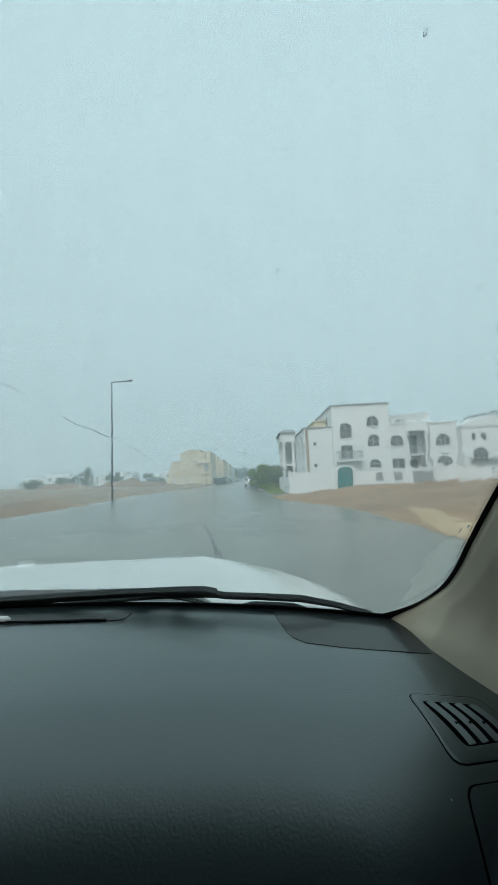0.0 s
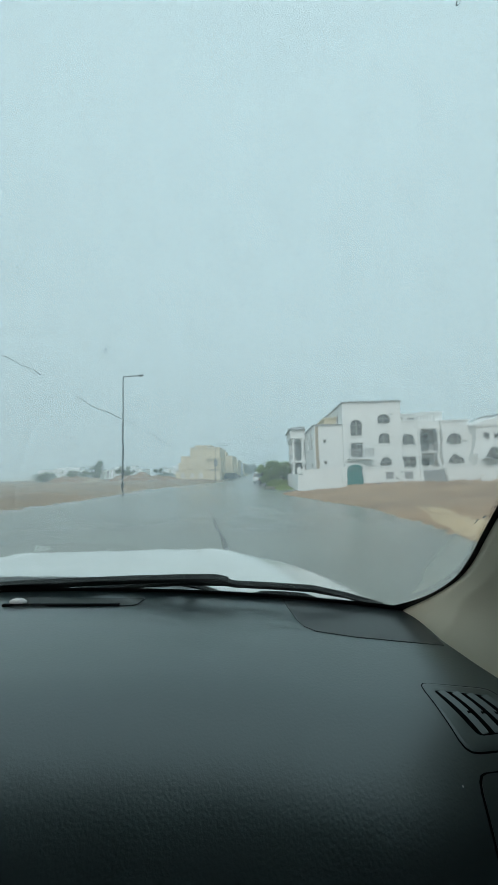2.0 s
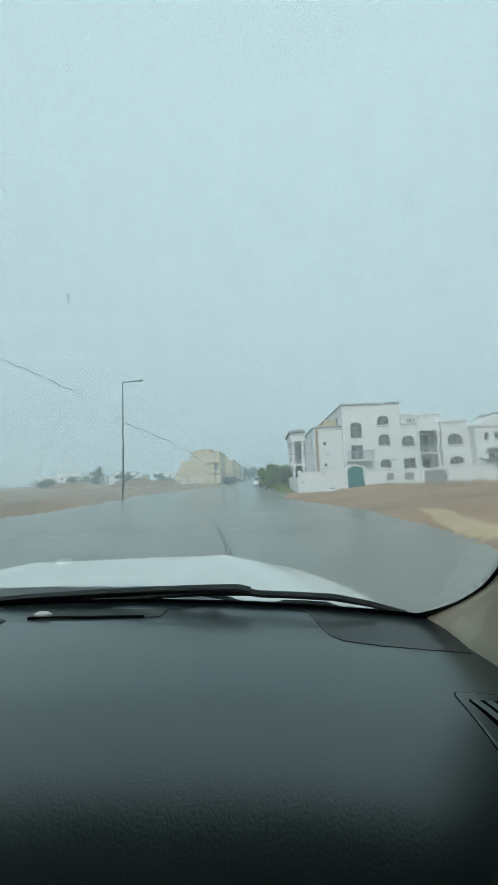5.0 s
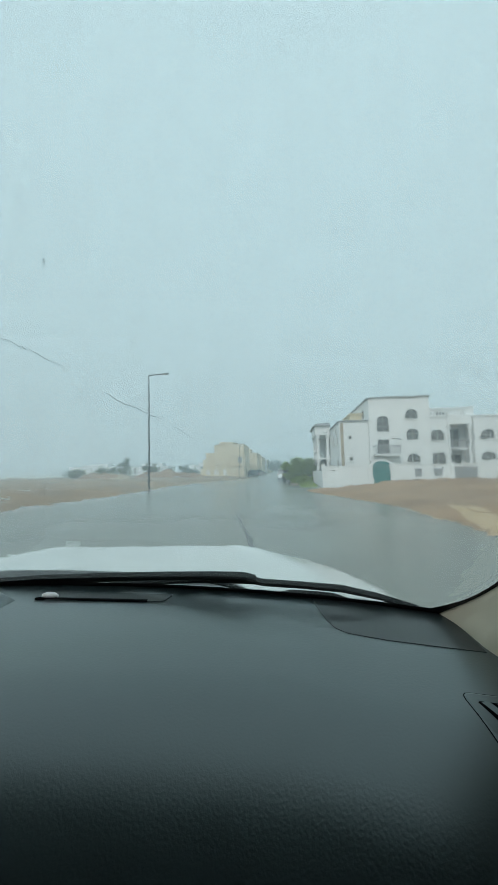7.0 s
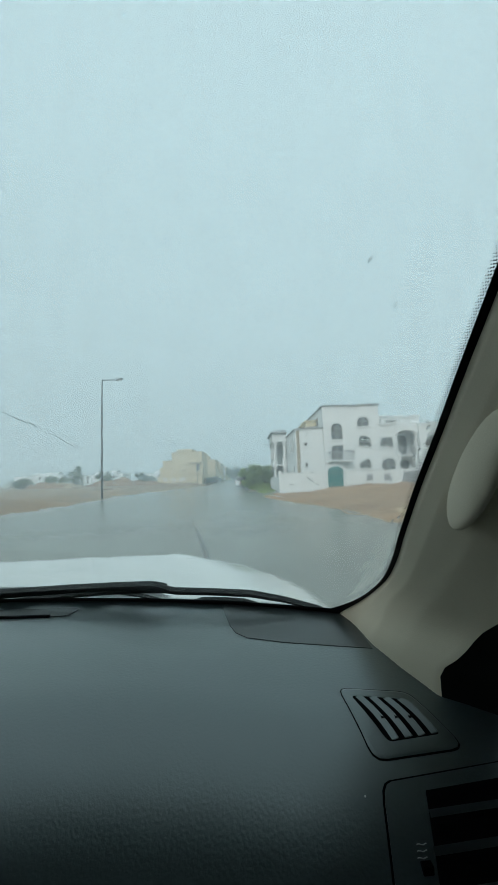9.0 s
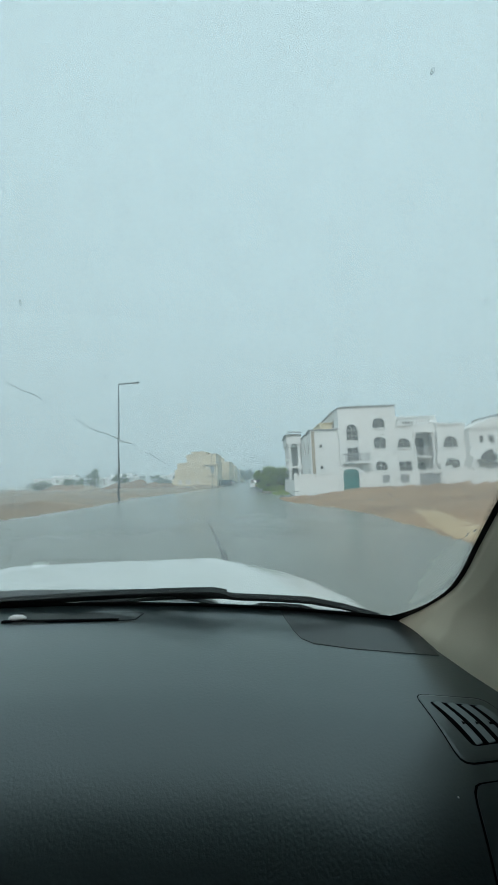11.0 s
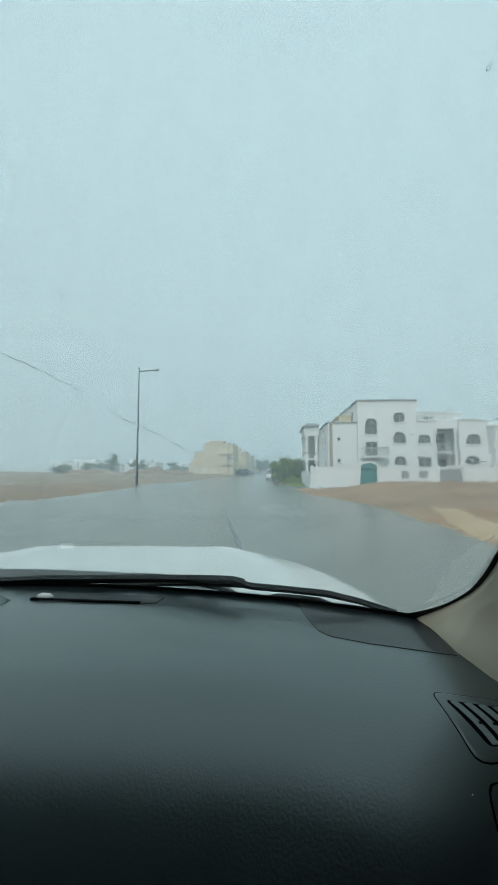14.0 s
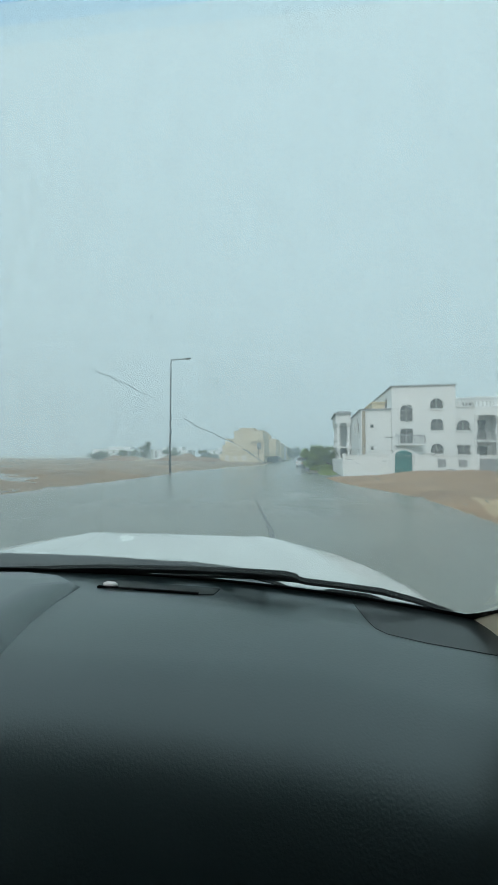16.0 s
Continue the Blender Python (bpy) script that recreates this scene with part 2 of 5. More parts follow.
M_TEAL = mat("teal_metal_door", (0.02, 0.16, 0.15), 0.45, var=0.15)
M_STEEL = mat("galvanised_steel", (0.11, 0.12, 0.125), 0.45, metal=0.5, var=0.15, scale=6)
M_LAMPGLASS = mat("lamp_lens", (0.5, 0.52, 0.52), 0.3)
M_TYRE = mat("tyre_rubber", (0.012, 0.012, 0.012), 0.7, var=0.2)
M_RIM = mat("alloy_rim", (0.42, 0.43, 0.44), 0.3, metal=0.8)
M_TAIL = mat("red_tail_lens", (0.34, 0.025, 0.03), 0.15, var=0.1)
M_HEAD = mat("clear_headlamp_lens", (0.6, 0.62, 0.63), 0.12)
M_PLATE = mat("yellow_plate", (0.46, 0.36, 0.12), 0.4)
M_PLATEBAR = mat("plate_dark_bar", (0.02, 0.02, 0.02), 0.5)
M_CARGLASS = mat("tinted_car_glass", (0.030, 0.037, 0.038), 0.08, spec=0.6)
M_TRUNK = mat("bark", (0.10, 0.075, 0.05), 0.9, var=0.3, scale=8, bump=0.8, bscale=40)
M_LEAF = mat("green_leaves", (0.19, 0.26, 0.085), 0.5, var=0.35, scale=0.9, island=0.45)
M_LEAFD = mat("olive_leaves", (0.06, 0.09, 0.035), 0.55, var=0.35, scale=0.9, island=0.45)
M_GRASS = mat("rough_grass", (0.20, 0.27, 0.06), 0.7, var=0.3, scale=1.5, island=0.4)


# ---- mesh helpers ----
def part(name, bm, material, parent=None, label="", smooth=False):
    me = bpy.data.meshes.new(name)
    bm.normal_update()
    bm.to_mesh(me)
    bm.free()
    me.materials.append(material)
    if smooth:
        me.polygons.foreach_set("use_smooth", [True] * len(me.polygons))
    ob = new(name, me)
    if parent:
        ob.parent = parent
    if label:
        ob["label"] = label
    return ob


def box(bm, x0, x1, y0, y1, z0, z1, r=0.0, seg=2):
    m = Matrix.LocRotScale(((x0 + x1) / 2, (y0 + y1) / 2, (z0 + z1) / 2), None, (x1 - x0, y1 - y0, z1 - z0))
    vs = bmesh.ops.create_cube(bm, size=1, matrix=m)["verts"]
    if r:
        es = {e for v in vs for e in v.link_edges}
        bmesh.ops.bevel(bm, geom=list(es), offset=r, segments=seg, affect="EDGES", profile=0.5)
    return bm


def boxes(*items, r=0.0):
    bm = bmesh.new()
    for b in items:
        box(bm, *b, r=r)
    return bm


def loft(bm, rings, closed=True, caps=True):
    """A skin over rings of equally many points."""
    vr = [[bm.verts.new(p) for p in ring] for ring in rings]
    k = len(rings[0])
    for a, b in zip(vr, vr[1:]):
        for i in range(k if closed else k - 1):
            j = (i + 1) % k
            bm.faces.new((a[i], a[j], b[j], b[i]))
    if caps and closed:
        bm.faces.new(list(reversed(vr[0])))
        bm.faces.new(vr[-1])
    bmesh.ops.recalc_face_normals(bm, faces=bm.faces[:])
    return bm


def tube(bm, pts, radii, k=10):
    """A round bar along points, its radius given at each."""
    pts = [Vector(p) for p in pts]
    rings = []
    for i, p in enumerate(pts):
        t = (pts[min(i + 1, len(pts) - 1)] - pts[max(i - 1, 0)]).normalized()
        q = t.to_track_quat("Z", "Y")
        rings.append([p + q @ Vector((radii[i] * math.cos(a), radii[i] * math.sin(a), 0)) for a in (2 * math.pi * j / k for j in range(k))])
    return loft(bm, rings)


def prism(bm, outline, z0, z1):
    """An upright prism over a plan outline."""
    return loft(bm, [[(x, y, z0) for x, y in outline], [(x, y, z1) for x, y in outline]])


def thing(name, label, category, m=None, group="", kind=""):
    ob = new(name)
    ob.empty_display_size = 0.2
    if m is not None:
        ob.matrix_world = m
    return tagged(ob, label, category, group, kind)


STREET = Matrix.Rotation(radians(-3.1), 4, "Z") @ Matrix.Translation((-2.3, 33.0, 0))


def at(d, s, z=0.0, turn=0.0):
    """A pose by the street: d metres to the right, s ahead, turned clockwise from the street's way."""
    return STREET @ pose(d, s, z, 0, 0, -turn)


def fine_line(table, v):
    """Straight between the rows of a small table."""
    for (a, pa), (b, pb) in zip(table, table[1:]):
        if v <= b:
            f = max(0.0, (v - a) / (b - a))
            return tuple(x + f * (y - x) for x, y in zip(pa, pb))
    return table[-1][1]


# ---- ground, road and verges ----
bm = bmesh.new()
bm.faces.new([bm.verts.new(p) for p in ((-2500, -2500, -0.06), (2500, -2500, -0.06), (2500, 2500, -0.06), (-2500, 2500, -0.06))])
tagged(part("ground", bm, M_SAND), "flat damp sandy plain that reaches the hazy horizon", "ground", kind="structure")


def strip(name, d0, d1, s0, s1, nx, ny, height, material, label, category):
    bm = bmesh.new()
    rows = [[bm.verts.new((d0 + (d1 - d0) * i / nx, s0 + (s1 - s0) * j / ny, height(d0 + (d1 - d0) * i / nx, s0 + (s1 - s0) * j / ny)))
             for i in range(nx + 1)] for j in range(ny + 1)]
    for a, b in zip(rows, rows[1:]):
        for i in range(nx):
            bm.faces.new((a[i], a[i + 1], b[i + 1], b[i]))
    ob = part(name, bm, material, smooth=True)
    ob.matrix_world = STREET
    return tagged(ob, label, category, kind="structure")


def ease(a, b, v):
    f = min(1.0, max(0.0, (v - a) / (b - a)))
    return f * f * (3 - 2 * f)


def road_left(s):
    """The ragged left edge of the asphalt, wider before the side road."""
    return -7.5 - 4.1 * (1 - ease(18, 48, s)) + 0.9 * noise.noise((0, s * 0.07, 2)) + 0.35 * noise.noise((0, s * 0.35, 6))


def road_right(s):
    return 2.1 + 1.0 * (1 - ease(4, 14, s)) + 3.9 * (1 - ease(-18, -1, s))


strip("road", -14.0, 8.5, -150, 420, 22, 240, lambda d, s: 0.0 - 0.002 * (d + 2.8) ** 2 / 10, M_ROAD, "rain-wet grey asphalt road that mirrors the sky", "road")


def lot_height(d, s):
    edge = road_left(s)
    e = max(-0.3, min(1.0, (edge - d) / 5.0))
    far = min(1.0, max(0.0, (70 - s) / 10.0)) if s > 60 else 1.0
    w = 0.10 * noise.noise((d * 0.12, s * 0.12, 0)) + 0.03 * noise.noise((d * 0.7, s * 0.7, 3))
    return -0.02 + e * (0.55 + w) * (0.4 + 0.6 * far) + 0.015 * noise.noise((d, s * 0.4, 9))


strip("sand_lot", -150, -6.0, -60, 150, 320, 280, lot_height, M_LOT, "muddy sandy lot with puddled tyre ruts beside the road", "sand lot")


def puddle_height(d, s):
    edge = road_left(s)
    e = max(-0.3, min(1.0, (edge - d) / 5.0))
    far = min(1.0, max(0.0, (70 - s) / 10.0)) if s > 60 else 1.0
    return -0.02 + e * 0.505 * (0.4 + 0.6 * far)



def road_height(d):
    return -0.002 * (d + 2.8) ** 2 / 10


strip("mud_wash", -13.9, -4.4, -40, 75, 80, 260, lambda d, s: road_height(d) + 0.012 * (1.6 * noise.noise((d * 0.5, s * 0.13, 4)) + 0.5 * noise.noise((d * 1.7, s * 0.5, 8)) - (d - road_left(s) - 0.5) * 1.6), M_PUDDLE, "thin film of muddy water washed over the road edge", "mud")
strip("mud_wash", 0.7, 2.09, 9, 75, 14, 200, lambda d, s: road_height(d) + 0.010 * (1.3 * noise.noise((d * 0.7, s * 0.16, 14)) + 0.5 * noise.noise((d * 2.0, s * 0.6, 18)) + (d - 1.75) * 1.6), M_PUDDLE, "thin film of muddy water washed over the road edge", "mud")
strip("puddle_water", -90, -6.5, -40, 62, 180, 140, puddle_height, M_PUDDLE, "shallow brown rain puddles standing on the muddy lot", "puddles")
strip("verge", 2.22, 12.0, 8, 420, 14, 200,
      lambda d, s: 0.01 + 0.02 * min(1, (d - 2.22)) * noise.noise((d * 0.6, s * 0.3, 5)) + 0.04 * min(1, (d - 2.22)), M_VERGE, "wet brown sandy verge where cars park", "verge")
strip("puddle_water", 3.3, 9.0, 9, 70, 20, 120, lambda d, s: 0.0475, M_PUDDLE, "shallow brown rain puddles standing on the verge", "puddles")
strip("plot_ground", 12.0, 80.0, 4, 420, 8, 20, lambda d, s: 0.03, M_SAND, "damp brown sand between the houses", "ground")


def bank_height(d, s):
    """A bank of raw brown earth that rises from the road and ends before the side road."""
    edge = road_right(s) + 0.5 * noise.noise((3, s * 0.12, 7)) + 0.2 * noise.noise((3, s * 0.5, 1))
    rise = 0.26 * ease(0.0, 1.6, d - edge) + 0.60 * ease(1.0, 10.0, d - edge)
    rough = 0.16 * noise.noise((d * 0.25, s * 0.25, 11)) + 0.05 * noise.noise((d * 1.1, s * 1.1, 12)) + 0.02 * noise.noise((d * 4, s * 4, 13))
    end = 1 - ease(-3.0, 1.4, s)
    return -0.04 + (rise + rough * ease(0, 2, d - edge)) * end - 0.12 * ease(0.0, 0.6, edge - d)


strip("earth_bank", 2.3, 90.0, -110, 1.5, 348, 224, bank_height, M_BANK, "bank of bare wet brown earth beside the road", "earth bank")
strip("sand_spill", 5.5, 12.0, -29, -17, 52, 160, lambda d, s: bank_height(d, s) + 0.05 - 0.12 * ease(-21, -14, s) + 0.09 * noise.noise((2, s * 0.25, 8)) - 0.16 * abs(d - road_right(s) - 1.3 - 0.5 * noise.noise((9, s * 0.2, 1))) ** 1.5 + 0.05 * noise.noise((d * 0.8, s * 0.5, 3)), M_PALESAND, "spill of pale wet sand along the foot of the bank", "sand")
SEAM = [(-40.0, (3.4,)), (-29.0, (2.2,)), (-23.6, (1.24,)), (-15.0, (-0.5,)), (-8.0, (-1.45,)), (12.0, (-3.0,)), (60.0, (-3.1,))]
bm = bmesh.new()
rows = []
for i in range(180):
    s = -40 + i * 0.5
    c, w = fine_line(SEAM, s)[0], 0.06 + 0.05 * noise.noise((0, s * 0.6, 4))
    rows.append([bm.verts.new((d, s, road_height(d) + 0.005)) for d in (c - w, c + w)])
for a, b in zip(rows, rows[1:]):
    bm.faces.new((a[0], a[1], b[1], b[0]))
ob = part("road_seam", bm, M_TAR)
ob.matrix_world = STREET
tagged(ob, "dark wet tar seam along the asphalt", "road seam", kind="structure")
bm = bmesh.new()
for i in range(150):
    box(bm, 2.10, 2.22, 9 + i * 1.0, 9 + i * 1.0 + 0.993, -0.05, 0.014 + 0.003 * math.sin(i * 2.3))
ob = part("kerb", bm, M_KERB)
ob.matrix_world = STREET
tagged(ob, "low wet concrete kerb along the road", "kerb", kind="structure")


def mound(name, d, s, rx, ry, h, material, label, seed):
    bm = bmesh.new()
    k, rows = 36, []
    for j in range(11):
        r = j / 10
        rows.append([(rx * r * math.cos(a) * (1 + 0.15 * noise.noise((math.cos(a) * 1.3, math.sin(a) * 1.3, seed))),
                      ry * r * math.sin(a) * (1 + 0.15 * noise.noise((math.cos(a) * 1.3, math.sin(a) * 1.3, seed + 5))),
                      h * (1 - r ** 1.5) * (1 + 0.5 * noise.noise((r * 2 * math.cos(a), r * 2 * math.sin(a), seed))) - 0.1 * r)
                     for a in (2 * math.pi * i / k for i in range(k))])
    loft(bm, rows[1:], caps=False)
    top = bm.verts.new((0, 0, h))
    bm.verts.ensure_lookup_table()
    first = bm.verts[:k]
    for i in range(k):
        bm.faces.new((first[i], first[(i + 1) % k], top))
    bmesh.ops.recalc_face_normals(bm, faces=bm.faces[:])
    ob = part(name, bm, material, smooth=True)
    ob.matrix_world = at(d, s, lot_height(d, s) if d < -7 else 0.0)
    return tagged(ob, label, "earth mound", "earth mounds")


for i, (d, s, rx, ry, h, m) in enumerate(((-29, 56, 6.5, 4, 1.75, M_RED), (-24.5, 58, 6, 4, 1.2, M_RED), (-45, 57, 7, 4, 1.5, M_RED), (-35, 62, 5, 4, 1.5, M_RED), (-43, 57, 6, 4, 1.1, M_SAND),
                                          (-20.5, 60, 3, 2.5, 0.7, M_RED), (-16, -40, 6, 5, 1.9, M_RED), (-24, -30, 8, 5, 1.3, M_SAND), (12, -45, 8, 6, 1.2, M_SAND))):
    mound("earth_mound", d, s, rx, ry, h, m, "heap of wet red-brown earth on the sandy lot" if m is M_RED else "low heap of pale damp sand", i * 7.3)


# ---- houses ----
def wall(house, p0, p1, z0, z1, openings, material, thick=0.25, name="wall"):
    """A wall from p0 to p1, its outer side to the right of that way, with openings (u0, u1, z0, z1, kind) through it and what fills them."""
    p0, p1 = Vector((*p0, 0)), Vector((*p1, 0))
    along = (p1 - p0).normalized()
    inward = Vector((-along.y, along.x, 0))
    length = (p1 - p0).length
    us = sorted({0.0, length, *(o[0] for o in openings), *(o[1] for o in openings)})
    zs = sorted({z0, z1, *(o[2] for o in openings), *(o[3] for o in openings)})

    def solid(i, j):
        if not (0 <= i < len(us) - 1 and 0 <= j < len(zs) - 1):
            return False
        u, z = (us[i] + us[i + 1]) / 2, (zs[j] + zs[j + 1]) / 2
        return not any(o[0] < u < o[1] and o[2] < z < o[3] for o in openings)

    def pt(u, w, z):
        return p0 + along * u + inward * w + Vector((0, 0, z))

    bm = bmesh.new()

    def quad(*ps):
        bm.faces.new([bm.verts.new(p) for p in ps])

    for i in range(len(us) - 1):
        for j in range(len(zs) - 1):
            if not solid(i, j):
                continue
            a, b, c, e = us[i], us[i + 1], zs[j], zs[j + 1]
            quad(pt(a, 0, c), pt(b, 0, c), pt(b, 0, e), pt(a, 0, e))
            quad(pt(b, thick, c), pt(a, thick, c), pt(a, thick, e), pt(b, thick, e))
            if not solid(i - 1, j):
                quad(pt(a, thick, c), pt(a, 0, c), pt(a, 0, e), pt(a, thick, e))
            if not solid(i + 1, j):
                quad(pt(b, 0, c), pt(b, thick, c), pt(b, thick, e), pt(b, 0, e))
            if not solid(i, j - 1):
                quad(pt(a, 0, c), pt(a, thick, c), pt(b, thick, c), pt(b, 0, c))
            if not solid(i, j + 1):
                quad(pt(a, 0, e), pt(b, 0, e), pt(b, thick, e), pt(a, thick, e))
    part(name, bm, material, house)
    for u0, u1, c, e, what in openings:
        if what == "void":
            continue
        fill(house, pt, u0, u1, c, e, what, material, thick)


def fill(house, pt, u0, u1, c, e, what, material, thick):
    def slab(bm, a, b, w0, w1, z0, z1):
        loft(bm, [[pt(a, w0, z0), pt(b, w0, z0), pt(b, w1, z0), pt(a, w1, z0)], [pt(a, w0, z1), pt(b, w0, z1), pt(b, w1, z1), pt(a, w1, z1)]])

    if "arch" in what:
        # wall that closes the corners above the round head, and a moulding over it
        r, mid, k = (u1 - u0) / 2, (u0 + u1) / 2, 12
        spring = e - r
        bm = bmesh.new()
        arc = [(mid - r * math.cos(math.pi * i / k), spring + r * math.sin(math.pi * i / k)) for i in range(k + 1)]
        for (ua, za), (ub, zb) in zip(arc, arc[1:]):
            loft(bm, [[pt(ua, 0.003, za), pt(ub, 0.003, zb), pt(ub, 0.003, e), pt(ua, 0.003, e)],
                      [pt(ua, thick - 0.003, za), pt(ub, thick - 0.003, zb), pt(ub, thick - 0.003, e), pt(ua, thick - 0.003, e)]])
        part("arch_head", bm, material, house)
        bm = bmesh.new()
        for (ua, za), (ub, zb) in zip(arc, arc[1:]):
            fa, fb = 1 + 0.14 / r, 1 + 0.14 / r
            oa, ob2 = (mid + (ua - mid) * fa, spring + (za - spring) * fa), (mid + (ub - mid) * fb, spring + (zb - spring) * fb)
            loft(bm, [[pt(ua, -0.05, za), pt(ub, -0.05, zb), pt(ob2[0], -0.05, ob2[1]), pt(oa[0], -0.05, oa[1])],
                      [pt(ua, 0.0, za), pt(ub, 0.0, zb), pt(ob2[0], 0.0, ob2[1]), pt(oa[0], 0.0, oa[1])]])
        part("arch_moulding", bm, material, house)
    if "door" in what:
        bm = bmesh.new()
        slab(bm, u0 + 0.02, u1 - 0.02, 0.12, 0.18, c, e - 0.02)
        door = part("door", bm, M_TEAL if "teal" in what else M_ROOFGREY if "grey" in what else M_TRUNK, house)
        bm = bmesh.new()
        n = 4
        for i in range(n):
            a = u0 + 0.1 + (u1 - u0 - 0.2) * i / n
            slab(bm, a + 0.03, a + (u1 - u0 - 0.2) / n - 0.03, 0.10, 0.125, c + 0.15, e - 0.35)
        part("door_panel", bm, M_TEAL if "teal" in what else M_ROOFGREY if "grey" in what else M_TRUNK, door)
        return
    if "bars" in what:
        bm = bmesh.new()
        n = 4
        for i in range(n):
            a = u0 + (u1 - u0) * (i + 0.5) / n
            slab(bm, a - 0.07, a + 0.07, 0.05, 0.15, c, e - 0.02)
        part("grille_bars", bm, M_WHITE, house)
        return
    if "dark" in what:
        return
    bm = bmesh.new()
    f = 0.06
    slab(bm, u0, u0 + f, 0.08, 0.14, c, e); slab(bm, u1 - f, u1, 0.08, 0.14, c, e)
    slab(bm, u0 + f, u1 - f, 0.08, 0.14, c, c + f); slab(bm, u0 + f, u1 - f, 0.08, 0.14, e - f, e)
    nx = max(1, round((u1 - u0) / 0.55))
    for i in range(1, nx):
        a = u0 + (u1 - u0) * i / nx
        slab(bm, a - 0.025, a + 0.025, 0.085, 0.13, c + f, e - f)
    nz = max(1, round((e - c) / 0.6))
    for i in range(1, nz):
        a = c + (e - c) * i / nz
        slab(bm, u0 + f, u1 - f, 0.09, 0.125, a - 0.02, a + 0.02)
    win = part("window", bm, M_FRAME, house)
    bm = bmesh.new()
    slab(bm, u0 + 0.02, u1 - 0.02, 0.105, 0.115, c + 0.02, e - 0.02)
    part("pane", bm, M_PANE, win, "dark reflecting pane")
    bm = bmesh.new()
    slab(bm, u0 - 0.08, u1 + 0.08, -0.08, 0.08, c - 0.08, c - 0.003)
    part("sill", bm, material, win)


def block(house, x0, x1, y0, y1, z0, z1, material, west=(), south=(), east=(), north=(), parapet=0.45, edge=None):
    """A flat-roofed block of four walls; openings by side: west faces -x, south faces -y."""
    wall(house, (x0, y1), (x0, y0), z0, z1, list(west), material)
    wall(house, (x0 + 0.25, y0), (x1 - 0.25, y0), z0, z1, list(south), material)
    wall(house, (x1, y0), (x1, y1), z0, z1, list(east), material)
    wall(house, (x1 - 0.25, y1), (x0 + 0.25, y1), z0, z1, list(north), material)
    part("roof", boxes((x0 + 0.25, x1 - 0.25, y0 + 0.25, y1 - 0.25, z1 - parapet - 0.2, z1 - parapet)), material, house)
    o = 0.12
    bm = boxes((x0 - o, x1 + o, y0 - o, y0 + 0.3, z1, z1 + 0.14), (x0 - o, x1 + o, y1 - 0.3, y1 + o, z1, z1 + 0.14),
               (x0 - o, x0 + 0.3, y0 + 0.3, y1 - 0.3, z1, z1 + 0.14), (x1 - 0.3, x1 + o, y0 + 0.3, y1 - 0.3, z1, z1 + 0.14))
    part("coping", bm, edge or material, house)


def grid_windows(length, n, z, w, h, kind="win", margin=1.0):
    step = (length - 2 * margin) / n
    return [(margin + step * (i + 0.5) - w / 2, margin + step * (i + 0.5) + w / 2, z, z + h, kind) for i in range(n)]


def column(bm, x, y, z0, z1, r=0.2):
    rings = []
    for z, f in ((z0, 1.5), (z0 + 0.25, 1.5), (z0 + 0.3, 1.05), (z1 - 0.45, 0.9), (z1 - 0.4, 1.2), (z1 - 0.15, 1.6), (z1, 1.6)):
        rings.append([(x + r * f * math.cos(a), y + r * f * math.sin(a), z) for a in (2 * math.pi * i / 14 for i in range(14))])
    loft(bm, rings)


def tank(parent, x, y, z):
    bm = bmesh.new()
    tube(bm, [(x, y, z), (x, y, z + 0.05), (x, y, z + 1.0), (x, y, z + 1.15)], [0.5, 0.55, 0.55, 0.3], 16)
    part("water_tank", bm, M_WHITE, parent)


def antenna(parent, x, y, z):
    bm = bmesh.new()
    tube(bm, [(x, y, z), (x, y, z + 1.5)], [0.03, 0.03], 6)
    for k in range(4):
        tube(bm, [(x - 0.5, y, z + 0.9 + 0.17 * k), (x + 0.5, y, z + 0.9 + 0.17 * k)], [0.015, 0.015], 5)
    part("aerial", bm, M_ROOFGREY, parent)


# White villa: a two-storey wing with a columned porch, a taller middle block and a lower end block
villa = thing("villa", "white three-storey rendered villa with arched windows, balconies and a columned porch", "house", at(0, 5.0, 0.03))


def south_openings(x0, *items):
    return [(a - x0 - 0.25, b - x0 - 0.25, c, e, k) for a, b, c, e, k in items]


def west_openings(y1, *items):
    return [(y1 - b, y1 - a, c, e, k) for a, b, c, e, k in items]


def balcony(house, x0, x1, y, z, high=0.85, deep=1.1, bars=True):
    """A slab before a south wall with a rail on balusters."""
    slab = part("balcony", boxes((x0, x1, y - deep, y - 0.003, z - 0.16, z), r=0.01), M_WHITE, house)
    part("rail", boxes((x0, x1, y - deep, y - deep + 0.09, z + high - 0.08, z + high), (x0, x0 + 0.09, y - deep + 0.093, y - 0.003, z + high - 0.08, z + high), (x1 - 0.09, x1, y - deep + 0.093, y - 0.003, z + high - 0.08, z + high)), M_WHITE if not bars else M_ROOFGREY, slab)
    n = int((x1 - x0) / 0.16)
    for i in range(n + 1):
        x = x0 + 0.045 + (x1 - x0 - 0.09) * i / n
        part("baluster", boxes((x - 0.025, x + 0.025, y - deep + 0.02, y - deep + 0.07, z + 0.003, z + high - 0.083)), M_ROOFGREY if bars else M_WHITE, slab)


